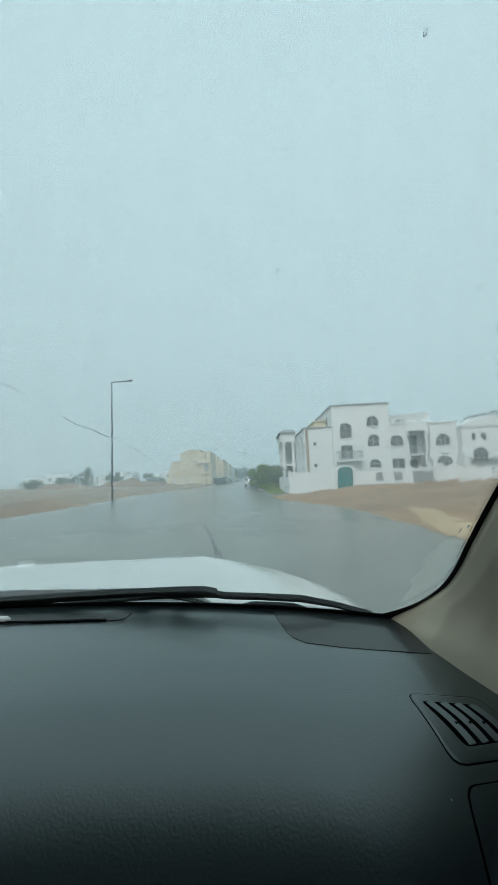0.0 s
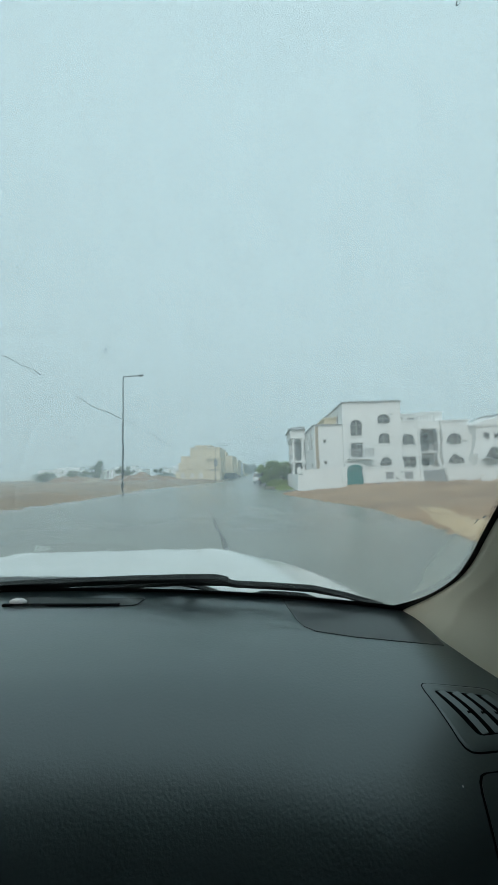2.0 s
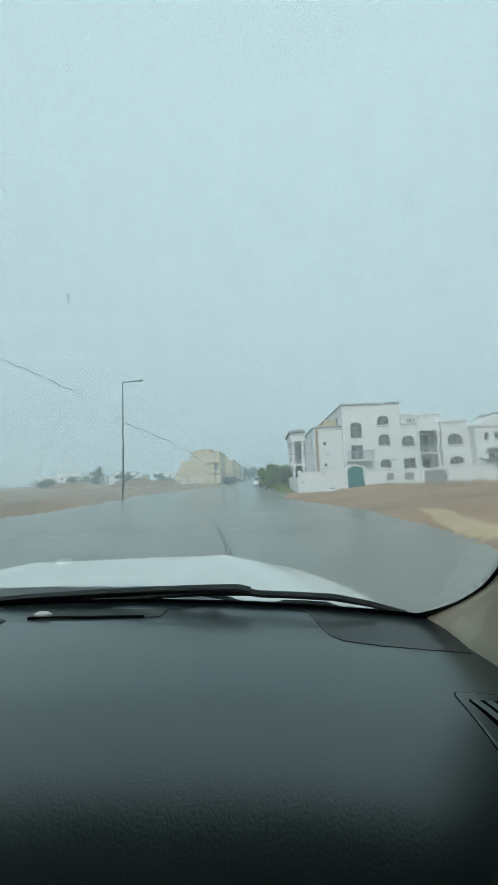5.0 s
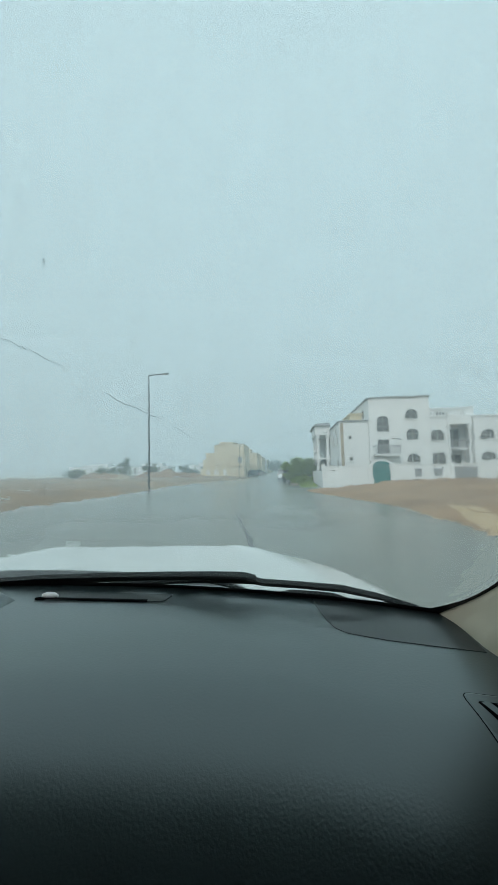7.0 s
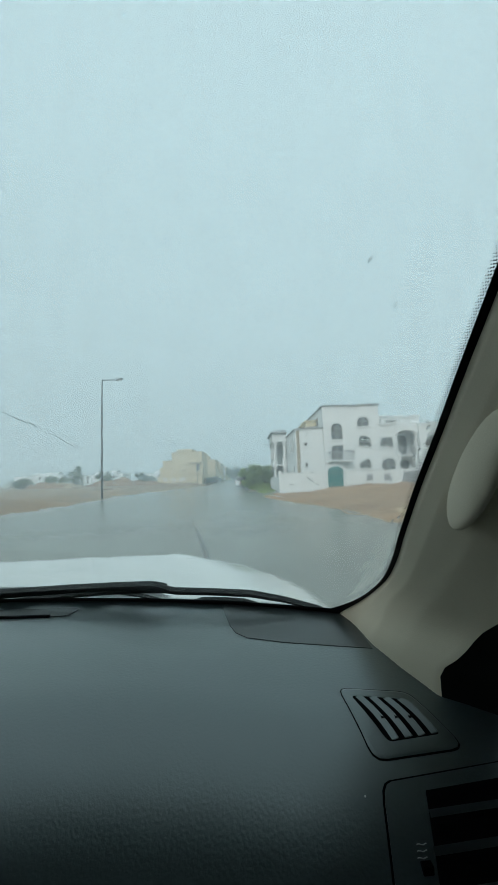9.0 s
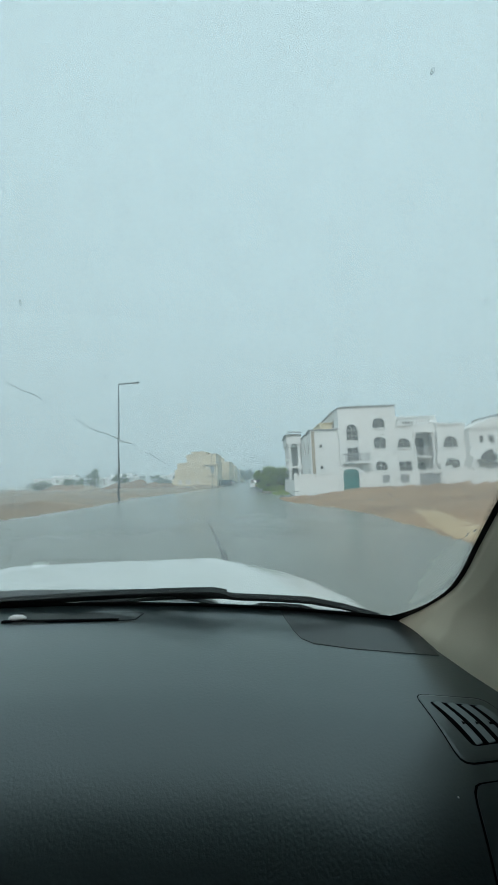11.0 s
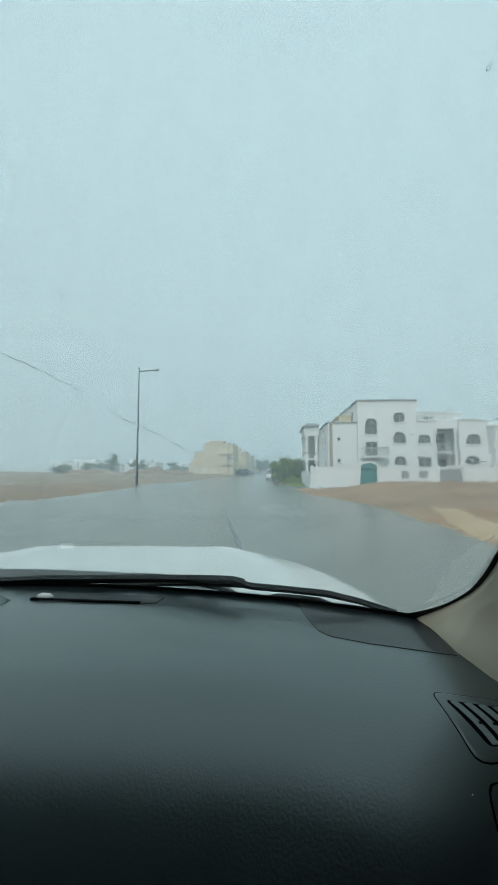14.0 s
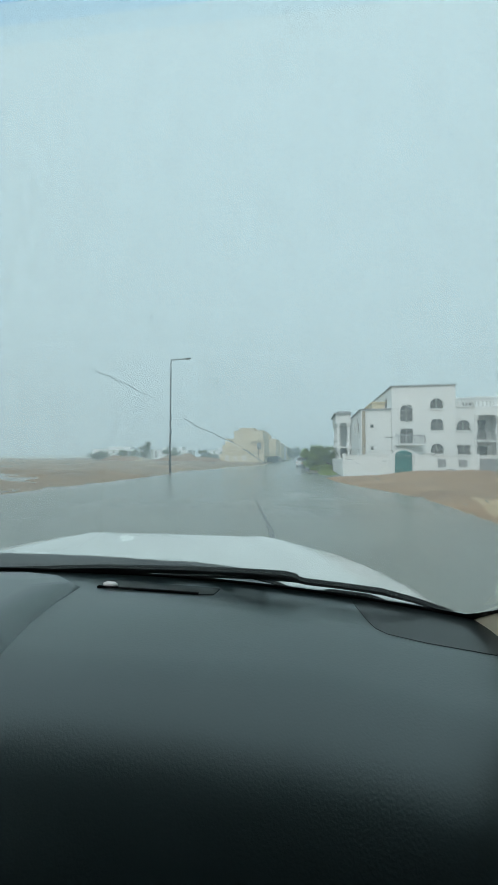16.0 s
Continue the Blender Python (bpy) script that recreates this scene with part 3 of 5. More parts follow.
# wing
block(villa, 7.3, 10.19, 0.0, 16.0, 0, 6.4, M_WHITE,
      west=west_openings(16.0, (1.6, 2.8, 4.2, 5.9, "arch"), (4.6, 5.8, 4.2, 5.9, "arch"), (1.6, 2.8, 1.0, 2.6, "win"), (9.2, 10.6, 3.3, 5.6, "win"), (12.0, 13.4, 3.3, 5.6, "win"), (9.4, 10.5, 0.2, 2.5, "door"), (12.0, 13.4, 0.9, 2.5, "win")),
      south=south_openings(7.3, (8.2, 8.55, 4.6, 5.0, "win"), (8.2, 8.55, 2.4, 2.8, "win")), edge=M_ROOFGREY)
part("pilaster", boxes((7.42, 7.72, -0.12, -0.003, 0.0, 6.3), r=0.02), M_STONE, villa, "pale brown stone pilaster")
# porch on the side of the road
part("porch_floor", boxes((5.5, 7.297, 8.5, 15.5, 2.85, 3.1)), M_WHITE, villa)
part("porch_step", boxes((5.5, 7.297, 8.5, 15.5, 0.0, 0.18)), M_KERB, villa)
for x, y in ((5.8, 8.8), (5.8, 12.0), (5.8, 15.2), (7.0, 8.8)):
    for z0, z1 in ((0.18, 2.85), (3.1, 5.9)):
        bm = bmesh.new()
        column(bm, x, y, z0, z1, 0.2)
        part("column", bm, M_WHITE, villa)
for i in range(15):
    y = 9.2 + 0.4 * i
    bm = bmesh.new()
    tube(bm, [(5.7, y, 3.1), (5.7, y, 3.3), (5.7, y, 3.55), (5.7, y, 3.8)], [0.06, 0.09, 0.05, 0.07], 8)
    part("baluster", bm, M_WHITE, villa)
part("porch_end_wall", boxes((6.05, 7.297, 15.2, 15.45, 0.18, 2.847), (6.05, 7.297, 15.2, 15.45, 3.103, 5.9)), M_WHITE, villa)
part("balustrade_rail", boxes((5.58, 5.82, 8.5, 15.5, 3.8, 3.93)), M_WHITE, villa)
part("entablature", boxes((5.45, 7.297, 8.45, 15.55, 5.903, 7.0)), M_WHITE, villa)
bm = bmesh.new()
loft(bm, [[(5.2, 8.2, 7.003), (7.28, 8.2, 7.003), (7.28, 15.8, 7.003), (5.2, 15.8, 7.003)], [(5.2, 8.2, 7.12), (7.28, 8.2, 7.12), (7.28, 15.8, 7.12), (5.2, 15.8, 7.12)],
          [(6.0, 9.2, 7.5), (7.28, 9.2, 7.5), (7.28, 14.8, 7.5), (6.0, 14.8, 7.5)]])
part("porch_roof", bm, M_ROOFGREY, villa, "grey tiled porch roof")
# stair tower that peeps over the wing
block(villa, 8.9, 10.18, 3.0, 8.0, 6.41, 7.5, M_PALEY)
# middle block, three storeys
block(villa, 10.2, 16.0, -0.3, 14.0, 0, 8.6, M_WHITE,
      west=west_openings(14.0, (2.0, 3.2, 6.9, 7.9, "win")),
      south=south_openings(10.2, (10.95, 12.15, 5.2, 6.85, "arch"), (10.95, 12.15, 3.05, 4.5, "win"), (13.7, 14.9, 6.4, 7.4, "arch"), (13.7, 14.9, 4.3, 5.5, "arch"), (13.7, 14.9, 2.1, 3.0, "arch")), edge=M_ROOFGREY)
balcony(villa, 10.5, 12.9, -0.3, 3.0)
# set-back end block with a recessed, columned loggia and roof terrace
block(villa, 16.01, 18.2, 1.2, 14.0, 0, 6.7, M_WHITE, south=south_openings(16.01, (16.6, 17.9, 4.3, 5.4, "arch"), (16.6, 17.9, 1.4, 3.0, "win")))
block(villa, 18.21, 20.6, 3.0, 14.0, 0, 6.7, M_WHITE, south=south_openings(18.21, (18.75, 20.1, 3.6, 5.6, "win"), (18.75, 20.1, 1.0, 2.9, "win")))
part("loggia_beam", boxes((18.21, 20.6, 1.2, 2.997, 5.9, 6.7)), M_WHITE, villa)
for x in (18.4, 20.4):
    bm = bmesh.new()
    column(bm, x, 1.45, 0.0, 5.897, 0.16)
    part("column", bm, M_WHITE, villa)
balcony(villa, 18.62, 20.18, 2.3, 3.5, bars=True, deep=0.9)
part("loggia_floor", boxes((18.62, 20.18, 2.303, 2.997, 3.25, 3.5)), M_WHITE, villa)
block(villa, 20.61, 23.4, 1.0, 14.0, 0, 6.6, M_WHITE, south=south_openings(20.61, (21.2, 22.7, 4.2, 5.4, "arch"), (21.2, 22.7, 2.2, 3.1, "arch")))
block(villa, 16.3, 22.6, 5.0, 12.0, 6.71, 8.1, M_WHITE, south=south_openings(16.3, (16.8, 18.0, 6.8, 7.7, "win"), (18.6, 19.8, 6.8, 7.7, "win")))
for i in range(12):
    x = 16.4 + i * 0.33
    part("terrace_baluster", boxes((x, x + 0.09, 1.25, 1.4, 6.843, 7.3)), M_WHITE, villa)
part("terrace_rail", boxes((16.2, 20.3, 1.22, 1.43, 7.303, 7.4)), M_WHITE, villa)
# gabled low wing
block(villa, 23.41, 29.2, 0.0, 13.0, 0, 5.9, M_WHITE, south=south_openings(23.41, (24.3, 24.8, 4.5, 5.3, "win"), (25.3, 25.8, 4.5, 5.3, "win"), (24.4, 25.9, 2.6, 3.8, "arch"), (27.2, 28.5, 2.6, 3.8, "arch"), (27.2, 28.5, 4.5, 5.4, "win")))
bm = bmesh.new()
loft(bm, [[(23.3, -0.15, 6.043), (29.3, -0.15, 6.043), (26.3, -0.15, 7.1)], [(23.3, 4.0, 6.043), (29.3, 4.0, 6.043), (26.3, 4.0, 7.1)]])
part("gable", bm, M_WHITE, villa)
part("awning", boxes((23.9, 26.6, -1.0, -0.003, 2.55, 2.65), r=0.02), M_ROOFGREY, villa)
antenna(villa, 12.5, 6, 8.4)
antenna(villa, 17.2, 8, 7.9)
antenna(villa, 26.0, 7, 5.6)
tank(villa, 14.0, 9, 8.15)
tank(villa, 21.6, 4, 6.15)

# Its white neighbours on the side road
annex = thing("apartment_house", "white three-storey rendered house with dark windows and balconies", "house", at(30.8, 5.5, 0.03))
block(annex, 0, 12, 0, 12, 0, 8.2, M_WHITE, west=grid_windows(12, 3, 4.2, 1.3, 1.5),
      south=grid_windows(11.5, 4, 0.9, 1.6, 1.6) + grid_windows(11.5, 4, 3.5, 1.6, 1.7, "arch") + grid_windows(11.5, 4, 6.0, 1.6, 1.4), edge=M_ROOFGREY)
balcony(annex, 1.2, 3.6, 0.0, 3.5)
balcony(annex, 7.2, 9.6, 0.0, 3.5)
tank(annex, 3, 6, 7.75)
antenna(annex, 8, 5, 8.0)
annex2 = thing("apartment_house", "white two-storey rendered house with arched upper windows", "house", at(45, 5.0, 0.03))
block(annex2, 0, 14, 0, 12, 0, 7.6, M_WHITE, west=grid_windows(12, 3, 4.2, 1.3, 1.5),
      south=grid_windows(13.5, 4, 1.0, 1.2, 1.3) + grid_windows(13.5, 4, 4.2, 1.3, 1.8, "arch"))

# White garden wall round the villa, with a teal arched gate and a grey one
gw = thing("garden_wall", "white rendered garden wall with teal arched gate before the villa", "wall", at(0, 1.6, 0.0), kind="structure")
wall(gw, (5.2, 0), (29.2, 0), 0.0, 1.9, [(4.55, 6.05, 0.0, 1.899, "door teal"), (11.4, 13.5, 0.0, 1.7, "door grey"), (22.0, 22.9, 0.0, 1.7, "door grey")], M_WHITE, 0.2)
wall(gw, (5.2, 15.0), (5.2, 0.2), 0.0, 1.5, [(1.5, 2.6, 0.0, 1.499, "void")], M_WHITE, 0.2)
part("coping", boxes((5.15, 9.72, -0.05, 0.25, 1.903, 1.98), (11.28, 29.2, -0.05, 0.25, 1.903, 1.98)), M_WHITE, gw)
k = 14
ring = [(10.5 + 0.98 * math.cos(math.pi * i / k), 1.903 + 0.62 * math.sin(math.pi * i / k)) for i in range(k + 1)]
bm = bmesh.new()
loft(bm, [[(x, -0.06, z) for x, z in ring], [(x, 0.26, z) for x, z in ring]])
part("gate_arch", bm, M_WHITE, gw)
ring = [(10.5 + 0.74 * math.cos(math.pi * i / k), 1.903 + 0.46 * math.sin(math.pi * i / k)) for i in range(k + 1)]
bm = bmesh.new()
loft(bm, [[(x, -0.075, z) for x, z in ring], [(x, -0.063, z) for x, z in ring]])
part("gate_fanlight", bm, M_TEAL, gw, "teal fanlight of the gate")
for x in (5.2, 9.3, 11.4, 16.4, 18.8, 24.0, 29.0):
    part("wall_post", boxes((x, x + 0.28, -0.09, -0.003, 0.0, 2.12), r=0.02), M_WHITE, gw)
# Thin grey plates on the wall's face; no recess is cut.
for x in (13.3, 15.0):
    part("grey_wall_plate", boxes((x, x + 0.7, -0.02, -0.003, 0.9, 1.6)), M_ROOFGREY, gw)

# Cream and tan ornate house
tanh = thing("townhouse", "cream and tan two-storey townhouse with arched windows and corniced roof", "house", at(10.8, 31.5, 0.03))
block(tanh, 0, 14, 0, 5.2, 0, 6.6, M_PALEY, west=[(1.4, 3.4, 4.3, 6.4, "arch"), (1.2, 3.6, 0.0, 2.7, "arch dark")], south=[(3, 4.4, 4.3, 6.2, "arch"), (8, 9.4, 4.3, 6.2, "win")], edge=M_TAN)
block(tanh, -1.1, 14, 5.2, 9.6, 0, 6.85, M_TAN, west=[(1.4, 2.8, 4.2, 6.5, "arch"), (0.9, 3.5, 0.0, 2.9, "arch dark")], south=[(0.3, 0.8, 4.4, 6.2, "win")], edge=M_TAN)
block(tanh, 0, 14, 9.6, 15.2, 0, 6.6, M_PALEY, west=[(1.2, 2.6, 4.3, 6.3, "arch"), (3.4, 4.6, 4.3, 6.3, "arch"), (1.2, 2.6, 0.9, 2.9, "arch")], edge=M_TAN)
part("string_course", boxes((-1.25, -1.103, 5.15, 9.65, 3.45, 3.65)), M_PALEY, tanh)
part("cornice", boxes((-1.4, -1.103, 5.0, 9.8, 6.45, 6.68), r=0.05), M_TAN, tanh)
antenna(tanh, 2, 2, 6.9)
antenna(tanh, 3, 12, 6.9)
tank(tanh, 6, 7, 6.7)
# its low forecourt wall
fw = thing("garden_wall", "cream rendered forecourt wall of the townhouse", "wall", at(8.9, 30.5, 0.0), kind="structure")
wall(fw, (0, 15), (0, 0), 0.0, 1.8, [(6.0, 9.0, 0.0, 1.799, "void")], M_PALEY, 0.2)

# White house with slit windows
wh = thing("townhouse", "white two-storey townhouse with narrow dark windows and battlemented roof", "house", at(10.9, 47.0, 0.03))
block(wh, 0, 13, 0, 15, 0, 6.1, M_WHITE, west=[(1.2, 2.0, 3.8, 5.6, "win"), (4.2, 5.0, 3.8, 5.6, "win"), (7.6, 9.0, 3.8, 5.6, "win"), (11.0, 12.0, 3.8, 5.6, "win"), (1.6, 4.4, 0.0, 2.4, "dark"), (8.0, 10.5, 1.0, 2.4, "win")],
      south=[(2, 3.2, 3.8, 5.4, "win"), (7, 8.2, 3.8, 5.4, "win")])
bm = bmesh.new()
for i in range(14):
    box(bm, 0.0, 0.25, 0.3 + i * 1.06, 0.3 + i * 1.06 + 0.5, 6.243, 6.5)
part("battlements", bm, M_WHITE, wh)
block(wh, 3, 9, 4, 12, 6.11, 7.3, M_WHITE)
tank(wh, 2, 2, 5.65)

# Ochre building
oc = thing("apartment_house", "ochre-yellow two-storey rendered building with tall slit windows", "house", at(11.6, 63.0, 0.03))
block(oc, 0, 14, 0, 24, 0, 5.9, M_YELLOW, west=grid_windows(24, 6, 3.6, 1.1, 1.4) + grid_windows(24, 6, 0.9, 1.1, 1.3),
      south=[(1.5, 2.1, 1.2, 5.0, "win"), (3.4, 4.0, 1.2, 5.0, "win"), (7, 8.2, 3.6, 4.9, "win"), (10.5, 11.7, 3.6, 4.9, "win"), (7, 8.2, 1.0, 2.3, "win"), (10.5, 11.7, 1.0, 2.3, "win")])
block(oc, 2, 8, 4, 12, 5.91, 7.4, M_PALEY)


def plain_house(d, s, w, l, h, material, label, storeys=2):
    ob = thing("townhouse", label, "house", at(d, s, 0.03), "townhouses down the street")
    n = max(2, int(l // 4))
    side, front = [], []
    for k in range(storeys):
        z = 0.9 + k * (h - 0.4) / storeys
        front += grid_windows(l, n, z, 1.1, 1.4)
        side += grid_windows(w - 0.5, 3, z, 1.1, 1.4)
    block(ob, 0, w, 0, l, 0, h, material, west=front if d > 0 else (), east=front if d < 0 else (), south=side)
    block(ob, w * 0.3, w * 0.8, l * 0.3, l * 0.7, h + 0.01, h + 1.5, material)
    return ob


for d, s, w, l, h, m, label in ((12, 94, 13, 18, 6.4, M_WHITE, "white two-storey townhouse with flat roof"), (12, 116, 13, 18, 6.0, M_PALEY, "pale yellow two-storey townhouse with flat roof"),
                                (12, 138, 13, 20, 6.6, M_WHITE, "white two-storey townhouse with flat roof"), (12, 162, 13, 24, 6.2, M_CREAM, "cream two-storey townhouse with flat roof"),
                                (12, 190, 13, 40, 6.4, M_WHITE, "white two-storey townhouse with flat roof"),
                                (-21, 80, 13, 16, 7.0, M_CREAM, "cream two-storey townhouse with flat roof"), (-21, 100, 13, 16, 6.6, M_CREAM, "cream two-storey townhouse with flat roof"),
                                (-22, 122, 13, 20, 6.0, M_WHITE, "white two-storey townhouse with flat roof"), (-22, 146, 13, 24, 6.4, M_CREAM, "cream two-storey townhouse with flat roof"),
                                (-22, 176, 13, 40, 6.2, M_PALEY, "pale yellow two-storey townhouse with flat roof"),
                                (-82, 150, 22, 12, 4.8, M_WHITE, "low white house beyond the sandy lot"), (-120, 160, 26, 14, 5.5, M_WHITE, "low white house beyond the sandy lot"),
                                (-60, 190, 16, 12, 5.5, M_WHITE, "low white house beyond the sandy lot")):
    plain_house(d, s, w, l, h, m, label)

# Cream corner house on the left with arched barred openings in its yard wall
bh = thing("corner_house", "cream rendered two-storey corner house with stepped roof and canopy", "house", at(-18.6, 61.0, 0.25))
block(bh, -1.3, 1.4, 1.5, 13, 0, 6.0, M_CREAM)
block(bh, 1.4, 9.0, 0.0, 13, 0, 8.1, M_CREAM, south=[(4.6, 5.1, 5.0, 5.7, "win")], east=grid_windows(13, 3, 3.7, 1.2, 1.5) + grid_windows(13, 3, 0.9, 1.2, 1.4))
block(bh, 2.3, 6.2, 2.0, 9.0, 8.11, 8.9, M_CREAM)
block(bh, -2.4, -1.3, 3.0, 11, 0, 4.4, M_CREAM)
part("canopy", boxes((5.6, 9.5, -1.3, -0.003, 5.35, 5.6), r=0.03), M_CREAM, bh)
part("canopy_leg", boxes((9.1, 9.4, -1.2, -0.9, 2.2, 5.347)), M_CREAM, bh)
bay = part("bay", boxes((6.4, 8.9, -0.8, -0.003, 2.6, 5.3)), M_CREAM, bh)
# Raised grey plate: the recess's darkness is put into its colour.
part("recess_shade", boxes((7.6, 8.6, -0.83, -0.803, 3.4, 5.0)), M_ROOFGREY, bay, "grey plate that paints the shade of the bay's recess")
yw = thing("yard_wall", "cream yard wall with three arched openings behind white bars", "wall", at(-20.3, 58.5, 0.3), kind="structure")
wall(yw, (0, 0), (11.1, 0), 0.0, 2.1, [(1.2, 2.4, 0.5, 1.9, "arch bars"), (3.4, 4.6, 0.5, 1.9, "arch bars"), (5.6, 6.8, 0.5, 1.9, "arch bars")], M_CREAM, 0.2)
wall(yw, (11.1, 0.2), (11.1, 14), 0.0, 2.1, [(4, 7, 0, 2.0, "door")], M_CREAM, 0.2)


# ---- street lamps ----
def street_lamp(d, s, z, turn, h=7.5, straight=False):
    ob = thing("street_lamp", "grey steel street lamp with a straight arm beside the road" if straight else "grey steel street lamp with a swept curved arm beside the road", "street lamp", at(d, s, z, turn), "street lamps")
    bm = bmesh.new()
    pts = [(0, 0, 0.02), (0, 0, h * 0.4), (0, 0, h - 1.25)]
    k = h / 7.5
    rad = [0.07 * k, 0.055 * k, 0.042 * k]
    if straight:
        pts += [(0, 0, h - 0.02), (0.05, 0, h)]
        rad += [0.038 * k, 0.038 * k]
        pts.append((1.5, 0, h + 0.05)); rad.append(0.05)
    else:
        for i in range(1, 9):
            a = radians(90 * i / 8)
            pts.append((1.25 * (1 - math.cos(a)), 0, h - 1.25 + 1.15 * math.sin(a))); rad.append(0.055 - 0.002 * i)
        pts.append((2.0, 0, h + 0.05)); rad.append(0.035)
    tube(bm, pts, rad, 10)
    part("pole", bm, M_STEEL, ob, smooth=True)
    part("base_plate", boxes((-0.17, 0.17, -0.17, 0.17, 0, 0.03)), M_STEEL, ob)
    x = pts[-1][0]
    bm = bmesh.new()
    rings = []
    for t, w, hh in ((0, 0.05, 0.05), (0.12, 0.10, 0.08), (0.45, 0.15, 0.10), (0.68, 0.10, 0.06)):
        rings.append([(x - 0.05 + t, w * math.cos(a), h + 0.06 + 0.06 * t + hh * math.sin(a)) for a in (2 * math.pi * i / 12 for i in range(12))])
    loft(bm, rings)
    head = part("lamp_head", bm, M_STEEL, ob, smooth=True)
    part("lens", boxes((x + 0.12, x + 0.5, -0.09, 0.09, h - 0.04, h + 0.03), r=0.02), M_LAMPGLASS, head)
    return ob


for s in (42, 82, 122, 162):
    street_lamp(-8.1, s, lot_height(-8.1, s) - 0.01 if s < 125 else -0.05, 0)
street_lamp(-12.3, 4.0, lot_height(-12.3, 4.0) - 0.02, 0, h=12.0, straight=True)
for s in (-48, -88, -125):
    street_lamp(3.2, s, 0.03, 180)
for s in (110, 150):
    street_lamp(3.0, s, 0.03, 180, straight=True)


# ---- parked cars ----
def wheel(car, x, y, r, side):
    bm = bmesh.new()
    w = 0.11
    rings = [[(x + side * o, y + rr * math.cos(a), r + rr * math.sin(a)) for a in (2 * math.pi * i / 20 for i in range(20))]
             for o, rr in ((-w, r * 0.62), (-w, r * 0.93), (-w * 0.7, r), (w * 0.7, r), (w, r * 0.93), (w, r * 0.62))]
    loft(bm, rings)
    ob = part("wheel", bm, M_TYRE, car, smooth=True)
    bm = bmesh.new()
    for i in range(6):
        a = 2 * math.pi * i / 6
        p = [(x + side * (w + 0.012), y + q * math.cos(a + b), r + q * math.sin(a + b)) for q, b in ((r * 0.12, -0.5), (r * 0.6, -0.17), (r * 0.6, 0.17), (r * 0.12, 0.5))]
        loft(bm, [p, [(u - side * 0.03, v, z) for u, v, z in p]])
    tube(bm, [(x + side * (w - 0.03), y, r), (x + side * (w + 0.02), y, r)], [r * 0.16, r * 0.15], 12)
    part("rim", bm, M_RIM, ob)


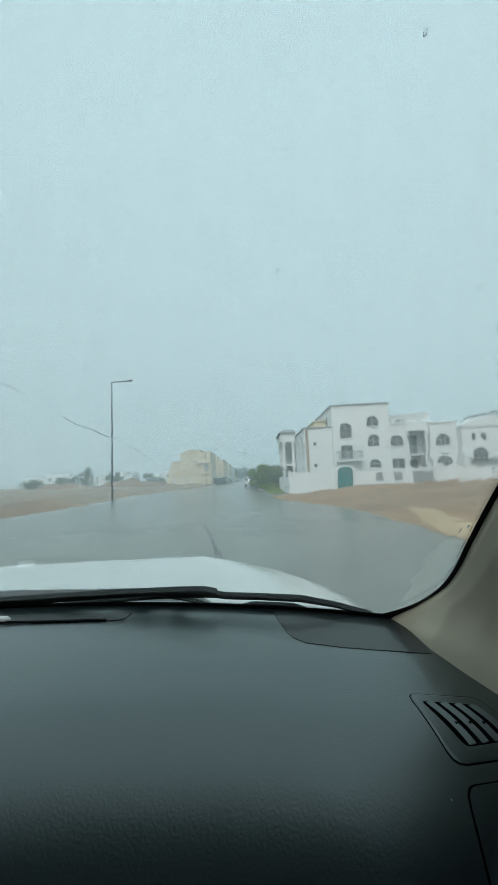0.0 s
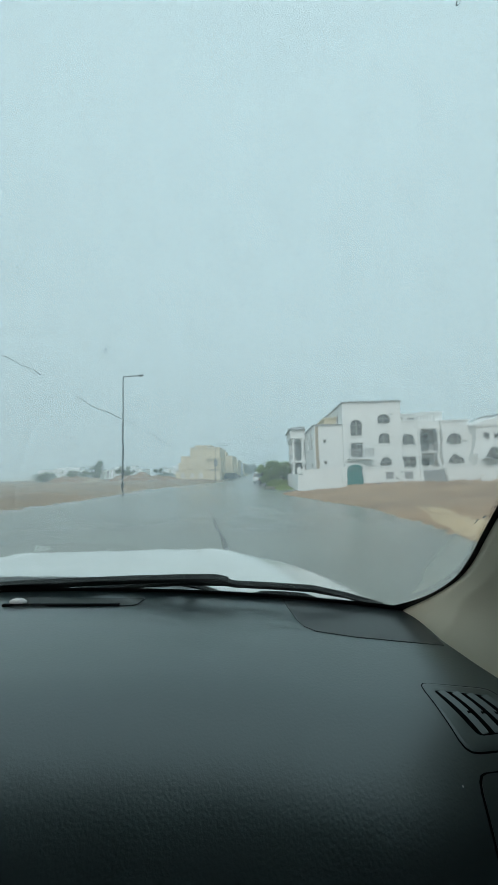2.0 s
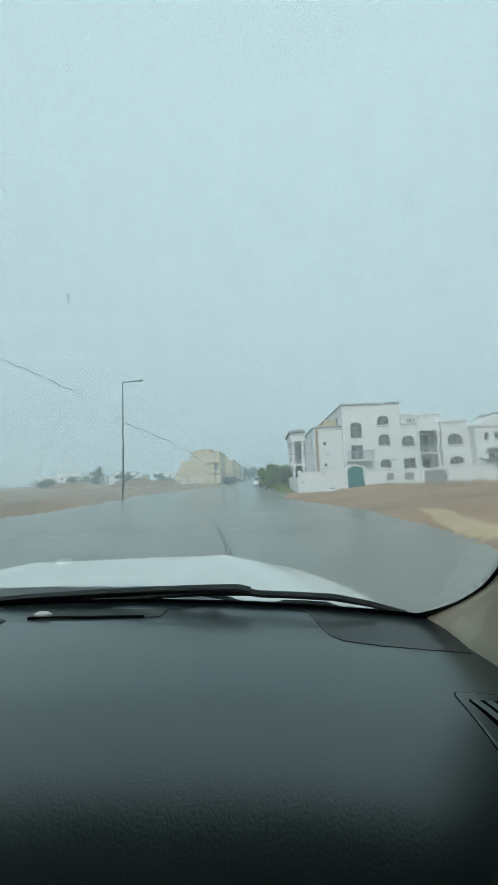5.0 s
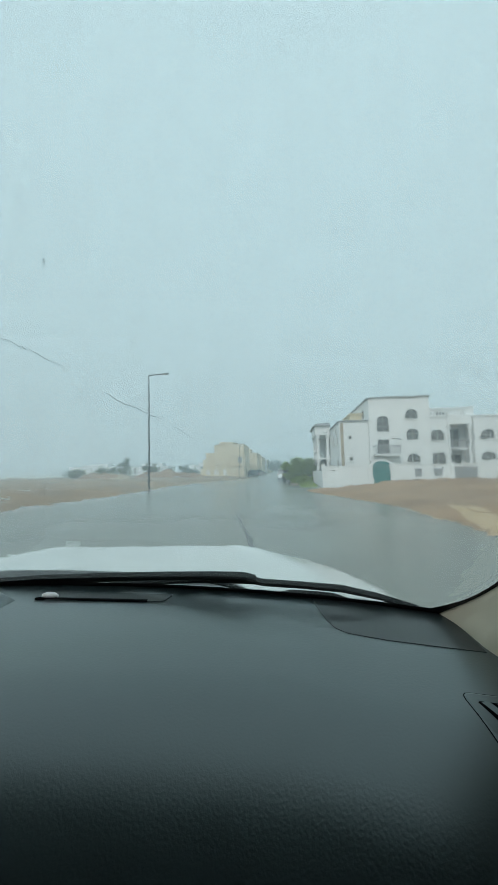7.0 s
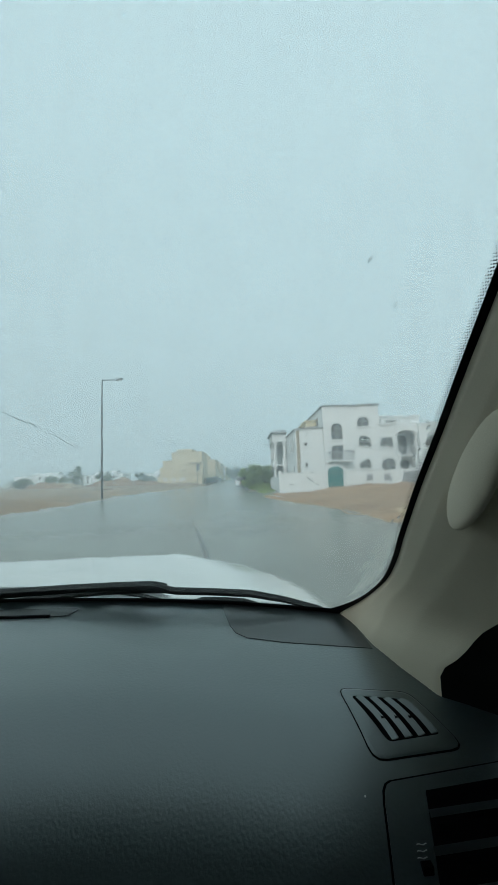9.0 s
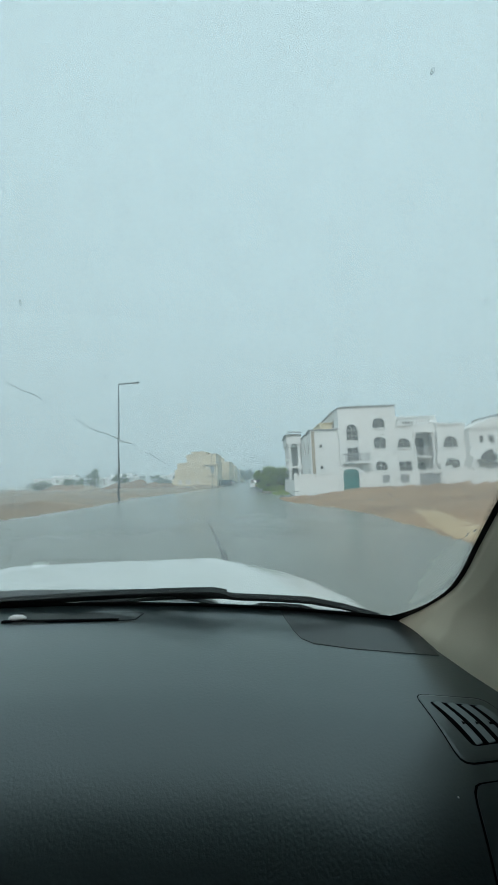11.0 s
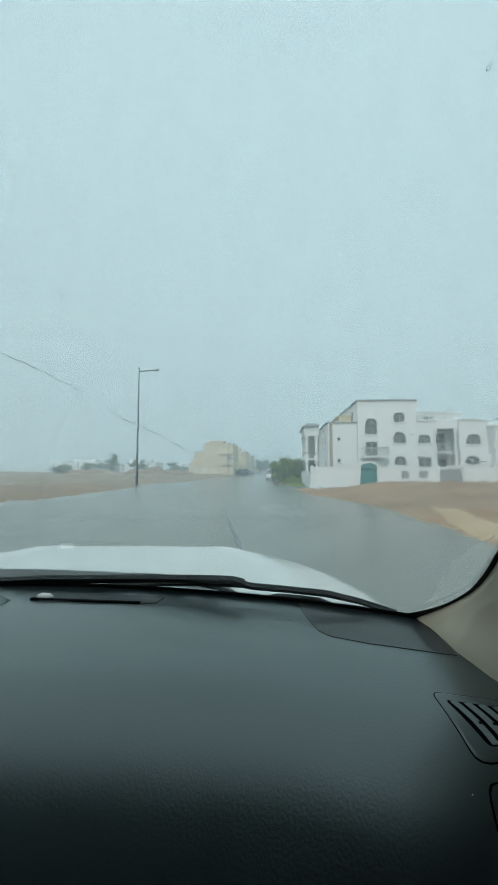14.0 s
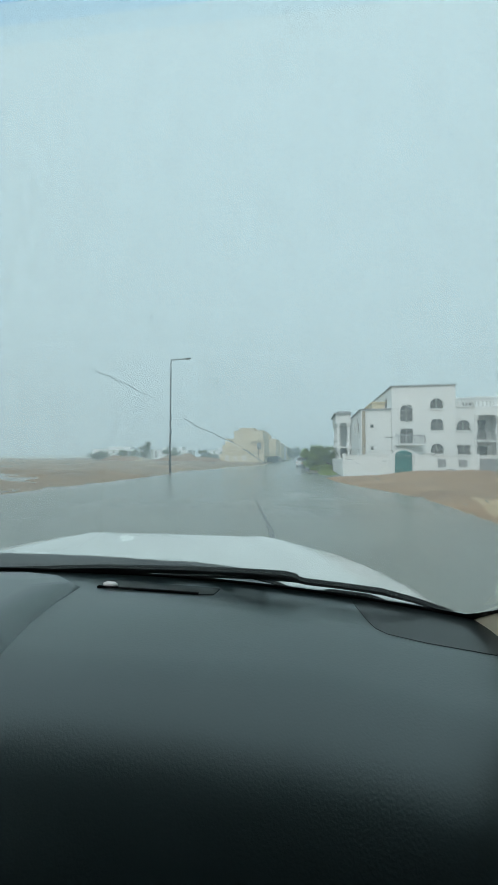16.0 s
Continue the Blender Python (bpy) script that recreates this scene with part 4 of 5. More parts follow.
def parked_car(d, s, turn, label, paint, L=4.7, W=1.88, H=1.75, suv=True, plate=True):
    """A parked car: nose along its own +y, rear at -y."""
    car = thing("car", label, "car", at(d, s, 0.05, turn), "parked cars")
    hl, hw = L / 2, W / 2
    belt = H * 0.60
    sill, r = 0.24 if suv else 0.18, 0.36 if suv else 0.32
    # lower body: sections along the length (y, half width, bottom, top)
    st = [(-hl, 0.80, 0.42, belt * 0.80), (-hl + 0.06, 0.92, 0.30, belt * 0.97 if suv else belt * 0.93), (-hl + 0.5, 0.99, sill, belt), (-0.6, 1.0, sill, belt),
          (hl - 1.35, 1.0, sill, belt * 0.98), (hl - 0.9, 0.99, sill, belt * 0.93), (hl - 0.25, 0.93, 0.27, belt * 0.82), (hl - 0.03, 0.82, 0.34, belt * 0.66), (hl, 0.74, 0.42, belt * 0.55)]
    rings = []
    for y, f, z0, z1 in st:
        w, m = hw * f, (z0 + z1) / 2
        rings.append([(-w * 0.80, y, z0), (w * 0.80, y, z0), (w * 0.97, y, z0 + 0.12), (w, y, m), (w * 0.985, y, z1 - 0.14), (w * 0.93, y, z1 - 0.03), (w * 0.85, y, z1),
                      (-w * 0.85, y, z1), (-w * 0.93, y, z1 - 0.03), (-w * 0.985, y, z1 - 0.14), (-w, y, m), (-w * 0.97, y, z0 + 0.12)])
    bm = bmesh.new()
    loft(bm, rings)
    part("body", bm, paint, car, smooth=True)
    # greenhouse
    if suv:
        y_r0, y_r1, y_f1, y_f0 = -hl + 0.10, -hl + 0.42, hl - 2.15, hl - 1.25
    else:
        y_r0, y_r1, y_f1, y_f0 = -hl + 0.75, -hl + 1.55, hl - 2.2, hl - 1.2
    g = []
    for f, z in ((0.0, belt - 0.05), (0.55, belt + (H - belt) * 0.55), (0.9, H - 0.07), (1.0, H - 0.04)):
        w = hw * (0.93 - 0.20 * f)
        ya, yb2 = y_r0 + (y_r1 - y_r0) * f, y_f0 + (y_f1 - y_f0) * f
        g.append([(-w, ya, z), (w, ya, z), (w, yb2, z), (-w, yb2, z)])
    bm = bmesh.new()
    loft(bm, g)
    cabin = part("cabin_glass", bm, M_CARGLASS, car, "dark tinted glass")
    bm = bmesh.new()
    w = hw * 0.755
    rr = [[(-w, y, H - 0.13), (w, y, H - 0.13), (w * 0.94, y, H - 0.005), (w * 0.5, y, H + 0.02), (-w * 0.5, y, H + 0.02), (-w * 0.94, y, H - 0.005)] for y in (y_r1 - 0.14, y_r1 + 0.15, y_f1 - 0.2, y_f1 + 0.06)]
    loft(bm, rr)
    part("roof", bm, paint, car, smooth=False)
    for sx in (-1, 1):
        bm = bmesh.new()
        for ya, yb2, wd in ((y_r0, y_r1, 0.34 if suv else 0.2), (y_f0, y_f1, 0.09), ((y_r0 + y_f0) / 2 - 0.15, (y_r1 + y_f1) / 2 - 0.1, 0.09)):
            a, b = hw * 0.945, hw * 0.75
            loft(bm, [[(sx * a, ya, belt - 0.05), (sx * a, ya + wd, belt - 0.05), (sx * (a - 0.06), ya + wd, belt - 0.05), (sx * (a - 0.06), ya, belt - 0.05)],
                      [(sx * b, yb2, H - 0.03), (sx * b, yb2 + wd, H - 0.03), (sx * (b - 0.06), yb2 + wd, H - 0.03), (sx * (b - 0.06), yb2, H - 0.03)]])
        # the rear screen's painted surround on this side
        a, b = hw * 0.945, hw * 0.75
        loft(bm, [[(sx * a, y_r0 - 0.012, belt - 0.05), (sx * (a - 0.17), y_r0 - 0.012, belt - 0.05), (sx * (a - 0.17), y_r0 + 0.03, belt - 0.05), (sx * a, y_r0 + 0.03, belt - 0.05)],
                  [(sx * b, y_r1 - 0.012, H - 0.05), (sx * (b - 0.12), y_r1 - 0.012, H - 0.05), (sx * (b - 0.12), y_r1 + 0.03, H - 0.05), (sx * b, y_r1 + 0.03, H - 0.05)]])
        part("window_pillars", bm, paint, car)
        part("wing_mirror", boxes((sx * hw * 0.98 - 0.1 + sx * 0.09, sx * hw * 0.98 + 0.1 + sx * 0.09, y_f0 - 0.25, y_f0 - 0.12, belt - 0.02, belt + 0.14), r=0.03), paint, car)
        zt = belt * 0.83
        tail = boxes((sx * hw * 0.77 - 0.15, sx * hw * 0.77 + 0.15, -hl - 0.01, -hl + 0.25, zt - 0.065, zt + 0.065), r=0.025)
        part("tail_light", tail, M_TAIL, car, "red tail light")
        part("headlight", boxes((sx * hw * 0.70 - 0.18, sx * hw * 0.70 + 0.18, hl - 0.22, hl + 0.0, belt * 0.62, belt * 0.76), r=0.03), M_HEAD, car)
        for y in (-hl + 0.95, hl - 0.92):
            wheel(car, sx * (hw - 0.1), y, r, sx)
            bm = bmesh.new()
            k = 10
            p = [(sx * (hw + 0.004), y + (r + 0.07) * math.cos(math.pi * i / k), r + (r + 0.07) * math.sin(math.pi * i / k)) for i in range(k + 1)]
            q = [(sx * (hw - 0.05), a, b) for _, a, b in p]
            loft(bm, [p + [(sx * (hw + 0.004), y - r, sill - 0.02), (sx * (hw + 0.004), y + r, sill - 0.02)], q + [(sx * (hw - 0.05), y - r, sill - 0.02), (sx * (hw - 0.05), y + r, sill - 0.02)]])
            part("wheel_arch", bm, M_BLACK, car)
        bm = boxes((sx * (hw + 0.003) - 0.01, sx * (hw + 0.003) + 0.01, -0.25, -0.07, belt - 0.16, belt - 0.13), (sx * (hw + 0.003) - 0.01, sx * (hw + 0.003) + 0.01, 0.75, 0.93, belt - 0.16, belt - 0.13))
        part("door_handles", bm, M_RIM, car)
    bm = bmesh.new()
    w0, w1 = hw * 0.80, hw * 0.76
    ym, yn = y_r0 + (y_r1 - y_r0) * 0.25, y_r0 + (y_r1 - y_r0) * 0.80
    if suv:
        loft(bm, [[(-w1 * 0.96, yn - 0.10, H - 0.06), (w1 * 0.96, yn - 0.10, H - 0.06), (w1 * 0.96, yn + 0.12, H - 0.02), (-w1 * 0.96, yn + 0.12, H - 0.02)],
                  [(-w1 * 0.96, yn - 0.08, H - 0.03), (w1 * 0.96, yn - 0.08, H - 0.03), (w1 * 0.94, yn + 0.12, H + 0.015), (-w1 * 0.94, yn + 0.12, H + 0.015)]])
        part("roof_spoiler", bm, paint, car)
    else:
        bm.free()
    part("rear_bumper", boxes((-hw * 0.86, hw * 0.86, -hl - 0.07, -hl + 0.12, 0.36, 0.60), r=0.05), paint, car)
    part("bumper_insert", boxes((-hw * 0.62, hw * 0.62, -hl - 0.08, -hl + 0.05, 0.30, 0.39), r=0.02), M_BLACK, car)
    part("front_bumper", boxes((-hw * 0.8, hw * 0.8, hl - 0.12, hl + 0.05, 0.32, 0.54), r=0.04), paint, car)
    if plate:
        pl = part("number_plate", boxes((-0.22, 0.22, -hl - 0.03, -hl - 0.0, belt * 0.70 - 0.05, belt * 0.70 + 0.05)), M_PLATE, car, "yellow plate with a dark bar")
        part("plate_bar", boxes((-0.17, 0.17, -hl - 0.034, -hl - 0.03, belt * 0.70 - 0.025, belt * 0.70 + 0.025)), M_PLATEBAR, pl)
    return car


P_WHITE = mat("white_paint_wet", (0.74, 0.76, 0.77), 0.2, var=0.03, coat=0.7)
P_BLACK = mat("black_paint_wet", (0.012, 0.013, 0.014), 0.18, var=0.1, coat=0.7)
P_GREY = mat("dark_grey_paint_wet", (0.035, 0.04, 0.043), 0.2, var=0.1, coat=0.7, metal=0.2)
P_GREEN = mat("dark_green_paint_wet", (0.02, 0.035, 0.033), 0.2, var=0.1, coat=0.7, metal=0.2)
P_NAVY = mat("navy_paint_wet", (0.02, 0.03, 0.07), 0.2, var=0.1, coat=0.7, metal=0.2)
P_SILVER = mat("silver_paint_wet", (0.33, 0.35, 0.36), 0.22, var=0.06, coat=0.7, metal=0.4)
parked_car(1.5, 27.5, 12, "white sport utility car with red tail lights parked nose-in", P_WHITE, 4.75, 1.92, 1.72)
parked_car(2.6, 22.6, 20, "black estate car with red tail lights parked beside the white one", P_BLACK, 4.5, 1.80, 1.52)
parked_car(6.4, 28.0, 35, "black sport utility car parked before the townhouse", P_BLACK, 4.7, 1.9, 1.8)
parked_car(6.9, 35.0, 62, "dark green saloon car parked across the verge", P_GREEN, 4.85, 1.83, 1.45, suv=False)
parked_car(6.0, 45.5, 35, "black sport utility car parked on the verge", P_BLACK, 4.6, 1.9, 1.78)
parked_car(5.4, 56.0, 30, "silver saloon car parked on the verge", P_SILVER, 4.7, 1.82, 1.46, suv=False)
parked_car(5.6, 62.0, 30, "grey saloon car parked on the verge", P_GREY, 4.7, 1.82, 1.46, suv=False)
parked_car(5.2, 72.0, 25, "dark grey saloon car parked on the verge", P_GREY, 4.7, 1.82, 1.46, suv=False)
parked_car(5.0, 84.0, 25, "white saloon car parked on the verge", P_WHITE, 4.7, 1.82, 1.46, suv=False)
parked_car(5.0, 98.0, 25, "silver saloon car parked on the verge", P_SILVER, 4.7, 1.82, 1.46, suv=False)
parked_car(-8.2, 67.0, -75, "navy blue sport utility car parked beside the corner house", P_NAVY, 4.8, 1.9, 1.75)
parked_car(-9.0, 79.0, -60, "dark grey saloon car parked beside the corner house", P_GREY, 4.7, 1.82, 1.46, suv=False)
parked_car(-9.0, 94.0, -60, "silver saloon car parked by the townhouses", P_SILVER, 4.7, 1.82, 1.46, suv=False)


# ---- trees and shrubs ----
def leaf_cloud(bm, rnd, centre, radius, count, size):
    for _ in range(count):
        v = Vector((rnd.gauss(0, 1), rnd.gauss(0, 1), rnd.gauss(0, 1))).normalized() * (rnd.random() ** 0.45)
        c = Vector(centre) + Vector((v.x * radius[0], v.y * radius[1], v.z * radius[2]))
        a = Vector((rnd.gauss(0, 1), rnd.gauss(0, 1), rnd.gauss(0, 0.6))).normalized()
        b = a.orthogonal().normalized()
        b.rotate(Matrix.Rotation(rnd.random() * 6.28, 3, a))
        k = size * (0.6 + 0.8 * rnd.random())
        bm.faces.new([bm.verts.new(p) for p in (c - a * k, c + b * k * 0.45, c + a * k, c - b * k * 0.45)])


def tree(name, d, s, z, h, spread, leaves, material, label, seed, clumps=14, size=0.10, low=0.25, category="tree"):
    rnd = random.Random(seed)
    ob = thing(name, label, category, at(d, s, z))
    bm = bmesh.new()
    tops = []
    for i in range(clumps):
        a, q = rnd.random() * 6.28, spread * (0.25 + 0.75 * rnd.random())
        tops.append(Vector((q * math.cos(a), q * math.sin(a), h * (low + (0.92 - low) * rnd.random() * (1.1 - 0.35 * q / spread)))))
    tube(bm, [(0, 0, -0.05), (0.03, 0.02, h * 0.15), (0.08, -0.03, h * 0.35), (0.05, 0.05, h * 0.7)], [h * 0.035, h * 0.03, h * 0.024, h * 0.008], 8)
    for t in tops:
        tube(bm, [(0.04, 0, h * 0.18), t * 0.5 + Vector((0, 0, h * 0.06)), t], [h * 0.014, h * 0.009, h * 0.003], 6)
    part("trunk", bm, M_TRUNK, ob)
    bm = bmesh.new()
    for t in tops:
        r = spread * (0.28 + 0.2 * rnd.random())
        leaf_cloud(bm, rnd, t, (r, r, r * 0.75), leaves // clumps, size)
    part("crown", bm, material, ob)
    return ob


tree("tree", 3.2, 17.0, 0.04, 3.4, 2.0, 11000, M_LEAF, "bright green leafy bush-like tree beside the road", 3, clumps=20, size=0.09, low=0.22)
tree("shrub", 2.3, 18.6, 0.04, 1.85, 0.8, 6000, M_LEAF, "bright green low bush in the tall grass", 14, clumps=14, size=0.06, low=0.15, category="shrub")
tree("shrub", 6.2, 20.2, 0.04, 2.3, 1.7, 5000, M_LEAFD, "olive green shrub behind the parked cars", 4, clumps=14, size=0.08, low=0.15, category="shrub")
tree("shrub", 8.4, 25.0, 0.04, 2.4, 1.8, 5000, M_LEAFD, "olive green shrub before the townhouse", 5, clumps=14, size=0.08, low=0.2, category="shrub")
tree("tree", 8.3, 33.0, 0.04, 3.0, 1.7, 4500, M_LEAF, "rounded green tree before the townhouse wall", 6, clumps=14, size=0.09, low=0.3)
tree("shrub", 8.2, 50.0, 0.04, 1.9, 1.3, 2200, M_LEAFD, "dusty green shrub by the white townhouse", 7, clumps=10, size=0.09, low=0.2, category="shrub")
tree("tree", -5.5, 150.0, 0.0, 6.5, 4.0, 3000, M_LEAFD, "dark tree far down the street", 8, clumps=12, size=0.25, low=0.35)
for i, (d, s, h, sp) in enumerate(((-57, 92, 7.4, 3.4), (-66, 96, 3.8, 4.0), (-49, 98, 6.0, 2.4), (-73, 90, 3.4, 3.8), (-34, 90, 4.6, 1.6), (-35, 104, 2.6, 3.0))):
    tree("tree", d, s, 0.1, h, sp, 5000, M_LEAFD, "dark green tree beyond the sandy lot", 20 + i, clumps=16, size=0.14, low=0.12)
tree("tree", 28.2, 0.2, 0.0, 4.2, 0.8, 5000, M_LEAFD, "dark narrow cypress-like tree before the garden wall", 31, clumps=18, size=0.10, low=0.1)
rnd = random.Random(12)
bm = bmesh.new()
for i in range(5000):
    d, s = 3.2 + 1.7 * rnd.random() ** 0.7, 3 + 20 * rnd.random()
    a, h = rnd.random() * 6.28, 0.08 + 0.16 * rnd.random()
    p = Vector((d, s, 0.04))
    o = Vector((math.cos(a), math.sin(a), 0)) * 0.012
    bm.faces.new([bm.verts.new(q) for q in (p - o, p + o, p + Vector((0.06 * math.cos(a * 3), 0.06 * math.sin(a * 3), h)))])
for i in range(6500):
    d = 2.4 + 2.6 * rnd.random()
    s = 16.6 - 1.6 * rnd.random() * min(1.0, 0.25 + (d - 2.4))
    a, h = rnd.random() * 6.28, (0.35 + 0.5 * rnd.random()) * min(1.0, 0.45 + 0.8 * (d - 2.4)) * (0.85 + 0.3 * noise.noise((d * 2, s * 2, 1)))
    p = Vector((d, s, 0.04))
    o = Vector((math.cos(a), math.sin(a), 0)) * 0.016
    bend = Vector((0.22 * math.cos(a * 3), 0.22 * math.sin(a * 3), h))
    v = [bm.verts.new(q) for q in (p - o, p + o, p + Vector((bend.x * 0.35, bend.y * 0.35, h * 0.65)) + o * 0.7, p + bend)]
    bm.faces.new(v)
ob = part("grass", bm, M_GRASS)
ob.matrix_world = STREET
tagged(ob, "rough tall green grass beside the parked cars", "grass", kind="stuff")


# ---- rain haze: faint upright sheets across the street stand in for it, so that far things pale ----
for s, amount in ((18, 0.05), (34, 0.12), (57, 0.09), (88, 0.11), (135, 0.17), (230, 0.30)):
    bm = bmesh.new()
    n = 8
    rows = [[bm.verts.new((-1.6 * s + 3.2 * s * i / n, 0.02 * s * math.sin(i * 1.3 + s), z)) for i in range(n + 1)] for z in (0.08, 2.2 * s)]
    for i in range(n):
        bm.faces.new((rows[0][i], rows[0][i + 1], rows[1][i + 1], rows[1][i]))
    ob = part("rain", bm, haze_sheet("rain_haze", amount), smooth=True)
    ob.matrix_world = at(0, s - 36.5)
    tagged(ob, "faint translucent sheet standing in for rain haze across the street", "rain", kind="stuff")


# ---- the car that the street is seen from ----
EDGE = [(1.457, (0.359, 0.735)), (1.499, (0.386, 0.669)), (1.549, (0.404, 0.600)), (1.594, (0.403, 0.547)), (1.647, (0.393, 0.489)), (1.718, (0.381, 0.410)),
        (1.774, (0.374, 0.347)), (1.823, (0.367, 0.291)), (1.878, (0.360, 0.228)), (2.14, (0.327, -0.075))]
CX = -0.6


def smoothed(table, n):
    """The table with a smooth curve through its rows."""
    zs = [r[0] for r in table]
    slope = [[(table[min(i + 1, len(table) - 1)][1][c] - table[max(i - 1, 0)][1][c]) / (zs[min(i + 1, len(table) - 1)] - zs[max(i - 1, 0)]) for c in (0, 1)] for i in range(len(table))]
    out = []
    for i in range(len(table) - 1):
        h = zs[i + 1] - zs[i]
        for k in range(n):
            f = k / n
            a, b, c, d = 2 * f ** 3 - 3 * f ** 2 + 1, f ** 3 - 2 * f ** 2 + f, -2 * f ** 3 + 3 * f ** 2, f ** 3 - f ** 2
            out.append((zs[i] + h * f, tuple(a * table[i][1][j] + b * h * slope[i][j] + c * table[i + 1][1][j] + d * h * slope[i + 1][j] for j in (0, 1))))
    return out + [table[-1]]


EDGE = smoothed(EDGE, 6)


def base_y(x):
    return 0.94 - 0.19 * (abs(x - CX) / 0.96) ** 2.2


def glass_y(x, z):
    return base_y(x) - (z - 1.44) / 0.84


car = thing("car", "white off-road car with black dashboard and beige pillar trim", "car", Matrix.Translation((CX, 0.0, 0.0)))
OWN = Matrix.Translation((-CX, 0, 0))


def own(name, bm, material, parent=None, label="", smooth=False):
    """A part of the car, built where it stands."""
    bmesh.ops.transform(bm, matrix=OWN, verts=bm.verts[:])
    return part(name, bm, material, parent or car, label, smooth)


def sheet(fn, nu, nv):
    bm = bmesh.new()
    rows = [[bm.verts.new(fn(i / nu, j / nv)) for i in range(nu + 1)] for j in range(nv + 1)]
    for a, b in zip(rows, rows[1:]):
        for i in range(nu):
            bm.faces.new((a[i], a[i + 1], b[i + 1], b[i]))
    bmesh.ops.recalc_face_normals(bm, faces=bm.faces[:])
    return bm


# windscreen and its black border
def screen_point(u, v):
    z = 1.40 + 0.735 * v
    xr = fine_line(EDGE, z)[0] + 0.03
    x = CX - (xr - CX) + 2 * (xr - CX) * u
    return (x, glass_y(x, z), z)


screen = own("windscreen", sheet(screen_point, 40, 24), M_GLASS, label="clear raked windscreen with a film of rain", smooth=True)
screen.visible_shadow = False


def band_point(z0, z1):
    def f(u, v):
        x = CX + 0.92 * (2 * u - 1)
        z = z0 + (z1 - z0) * v + 0.53 * (base_y(x) - 0.87) * (1 - v * (z1 > 2.1))
        return (x, glass_y(x, z) - 0.003, z)
    return f


for z0, z1, m in ((2.0660, 2.0715, M_BAND1), (2.0717, 2.0780, M_BAND2), (2.0782, 2.134, M_BAND3)):
    own("shade_band", sheet(band_point(z0, z1), 30, 3), m, screen, "blue-tinted shade band", smooth=True).visible_shadow = False


def film_point(lift):
    def f(u, v):
        p = screen_point(u, v)
        return (p[0], p[1] + 0.64 * lift, p[2] + 0.77 * lift)
    return f


bm = sheet(film_point(0.006), 40, 24)
inner = sheet(film_point(0.004), 40, 24)
bmesh.ops.reverse_faces(inner, faces=inner.faces[:])
me = bpy.data.meshes.new("film_inner")
inner.to_mesh(me)
inner.free()
bm.from_mesh(me)
bpy.data.meshes.remove(me)
film = own("rain_film", bm, M_FILM, label="thin rippled sheet of rainwater running down the glass", smooth=True)
film.visible_shadow = False


def border_point(u, v):
    z = 1.445 + 0.70 * v
    x1 = fine_line(EDGE, z)[0] + 0.003
    width = 0.0105 + 0.03 * max(0.0, (1.52 - z) / 0.075) ** 2
    x = x1 - width * (1 - u)
    return (x, glass_y(x, z) - 0.004, z)


bm = sheet(border_point, 5, 90)
for row in range(3):
    for i in range(330):
        z = 1.565 + i * 0.00173
        x = fine_line(EDGE, z)[0] - 0.0080 - row * 0.0016 - (0.0 if i % 2 else 0.00095)
        r = 0.00092 - 0.00016 * row
        c = Vector((x, glass_y(x, z) - 0.004, z))
        bm.faces.new([bm.verts.new(c + Vector((r * math.cos(a), -r * math.sin(a) * 0.77, r * math.sin(a) * 0.64))) for a in (math.pi * k / 3 for k in range(6))])
own("screen_border", bm, M_FRIT, label="black enamel border that fades into dots")


def base_strip(u, v):
    x = -1.55 + 1.91 * u
    z = 1.447 + 0.019 * v + 0.006 * max(0.0, -x - 0.3)
    return (x, glass_y(x, z) - 0.004, z)


own("screen_border", sheet(base_strip, 60, 2), M_FRIT)


# dashboard
def dash_z(x, y):
    """The dashboard's top: bowed from the glass towards the seats, then rolled over; the curve is bent to make its near
    part shade dark.
    """
    f = min(1.0, max(0.0, (x + 0.02) / 0.27))
    f = f * f * (3 - 2 * f)
    r = 0.30 - 0.04 * f
    k = min(r * 0.996, max(0.0, 0.56 - 0.06 * f - y))
    return 1.454 - max(0.0, 0.82 - y) ** 2 / 3.4 - (r - math.sqrt(r ** 2 - k * k))


def dash_point(u, v):
    x = -1.64 + 2.13 * u
    if v > 0.93:
        return (x, 0.115 + (v - 0.93) * 0.3, dash_z(x, 0.115) - (v - 0.93) * 6)
    y = (base_y(x) + 0.012) + (0.115 - base_y(x) - 0.012) * v / 0.93
    return (x, y, dash_z(x, y))


dash = own("dashboard", sheet(dash_point, 60, 70), M_DASH, label="black grained moulded plastic dashboard", smooth=True)


def on_dash(bm, outline, lift, drop, inset=0.0):
    """A plate that follows the dashboard's top, inset at its upper edge."""
    dense = []
    for a, b in zip(outline, outline[1:] + outline[:1]):
        n = max(1, int(math.dist(a, b) / 0.02))
        dense += [(a[0] + (b[0] - a[0]) * i / n, a[1] + (b[1] - a[1]) * i / n) for i in range(n)]
    outline = dense
    cx = sum(p[0] for p in outline) / len(outline)
    cy = sum(p[1] for p in outline) / len(outline)
    top = []
    for x, y in outline:
        v = Vector((cx - x, cy - y))
        v = v.normalized() * min(inset, v.length * 0.9) if inset else Vector((0, 0))
        top.append((x + v.x, y + v.y, dash_z(x, y) + lift))
    rings = [[(x, y, dash_z(x, y) - drop) for x, y in outline], top]
    for f in (0.8, 0.6, 0.4, 0.2, 0.02):
        ring = [(cx + (x - cx) * f, cy + (y - cy) * f) for x, y, _ in top]
        rings.append([(x, y, dash_z(x, y) + lift) for x, y in ring])
    return loft(bm, rings)


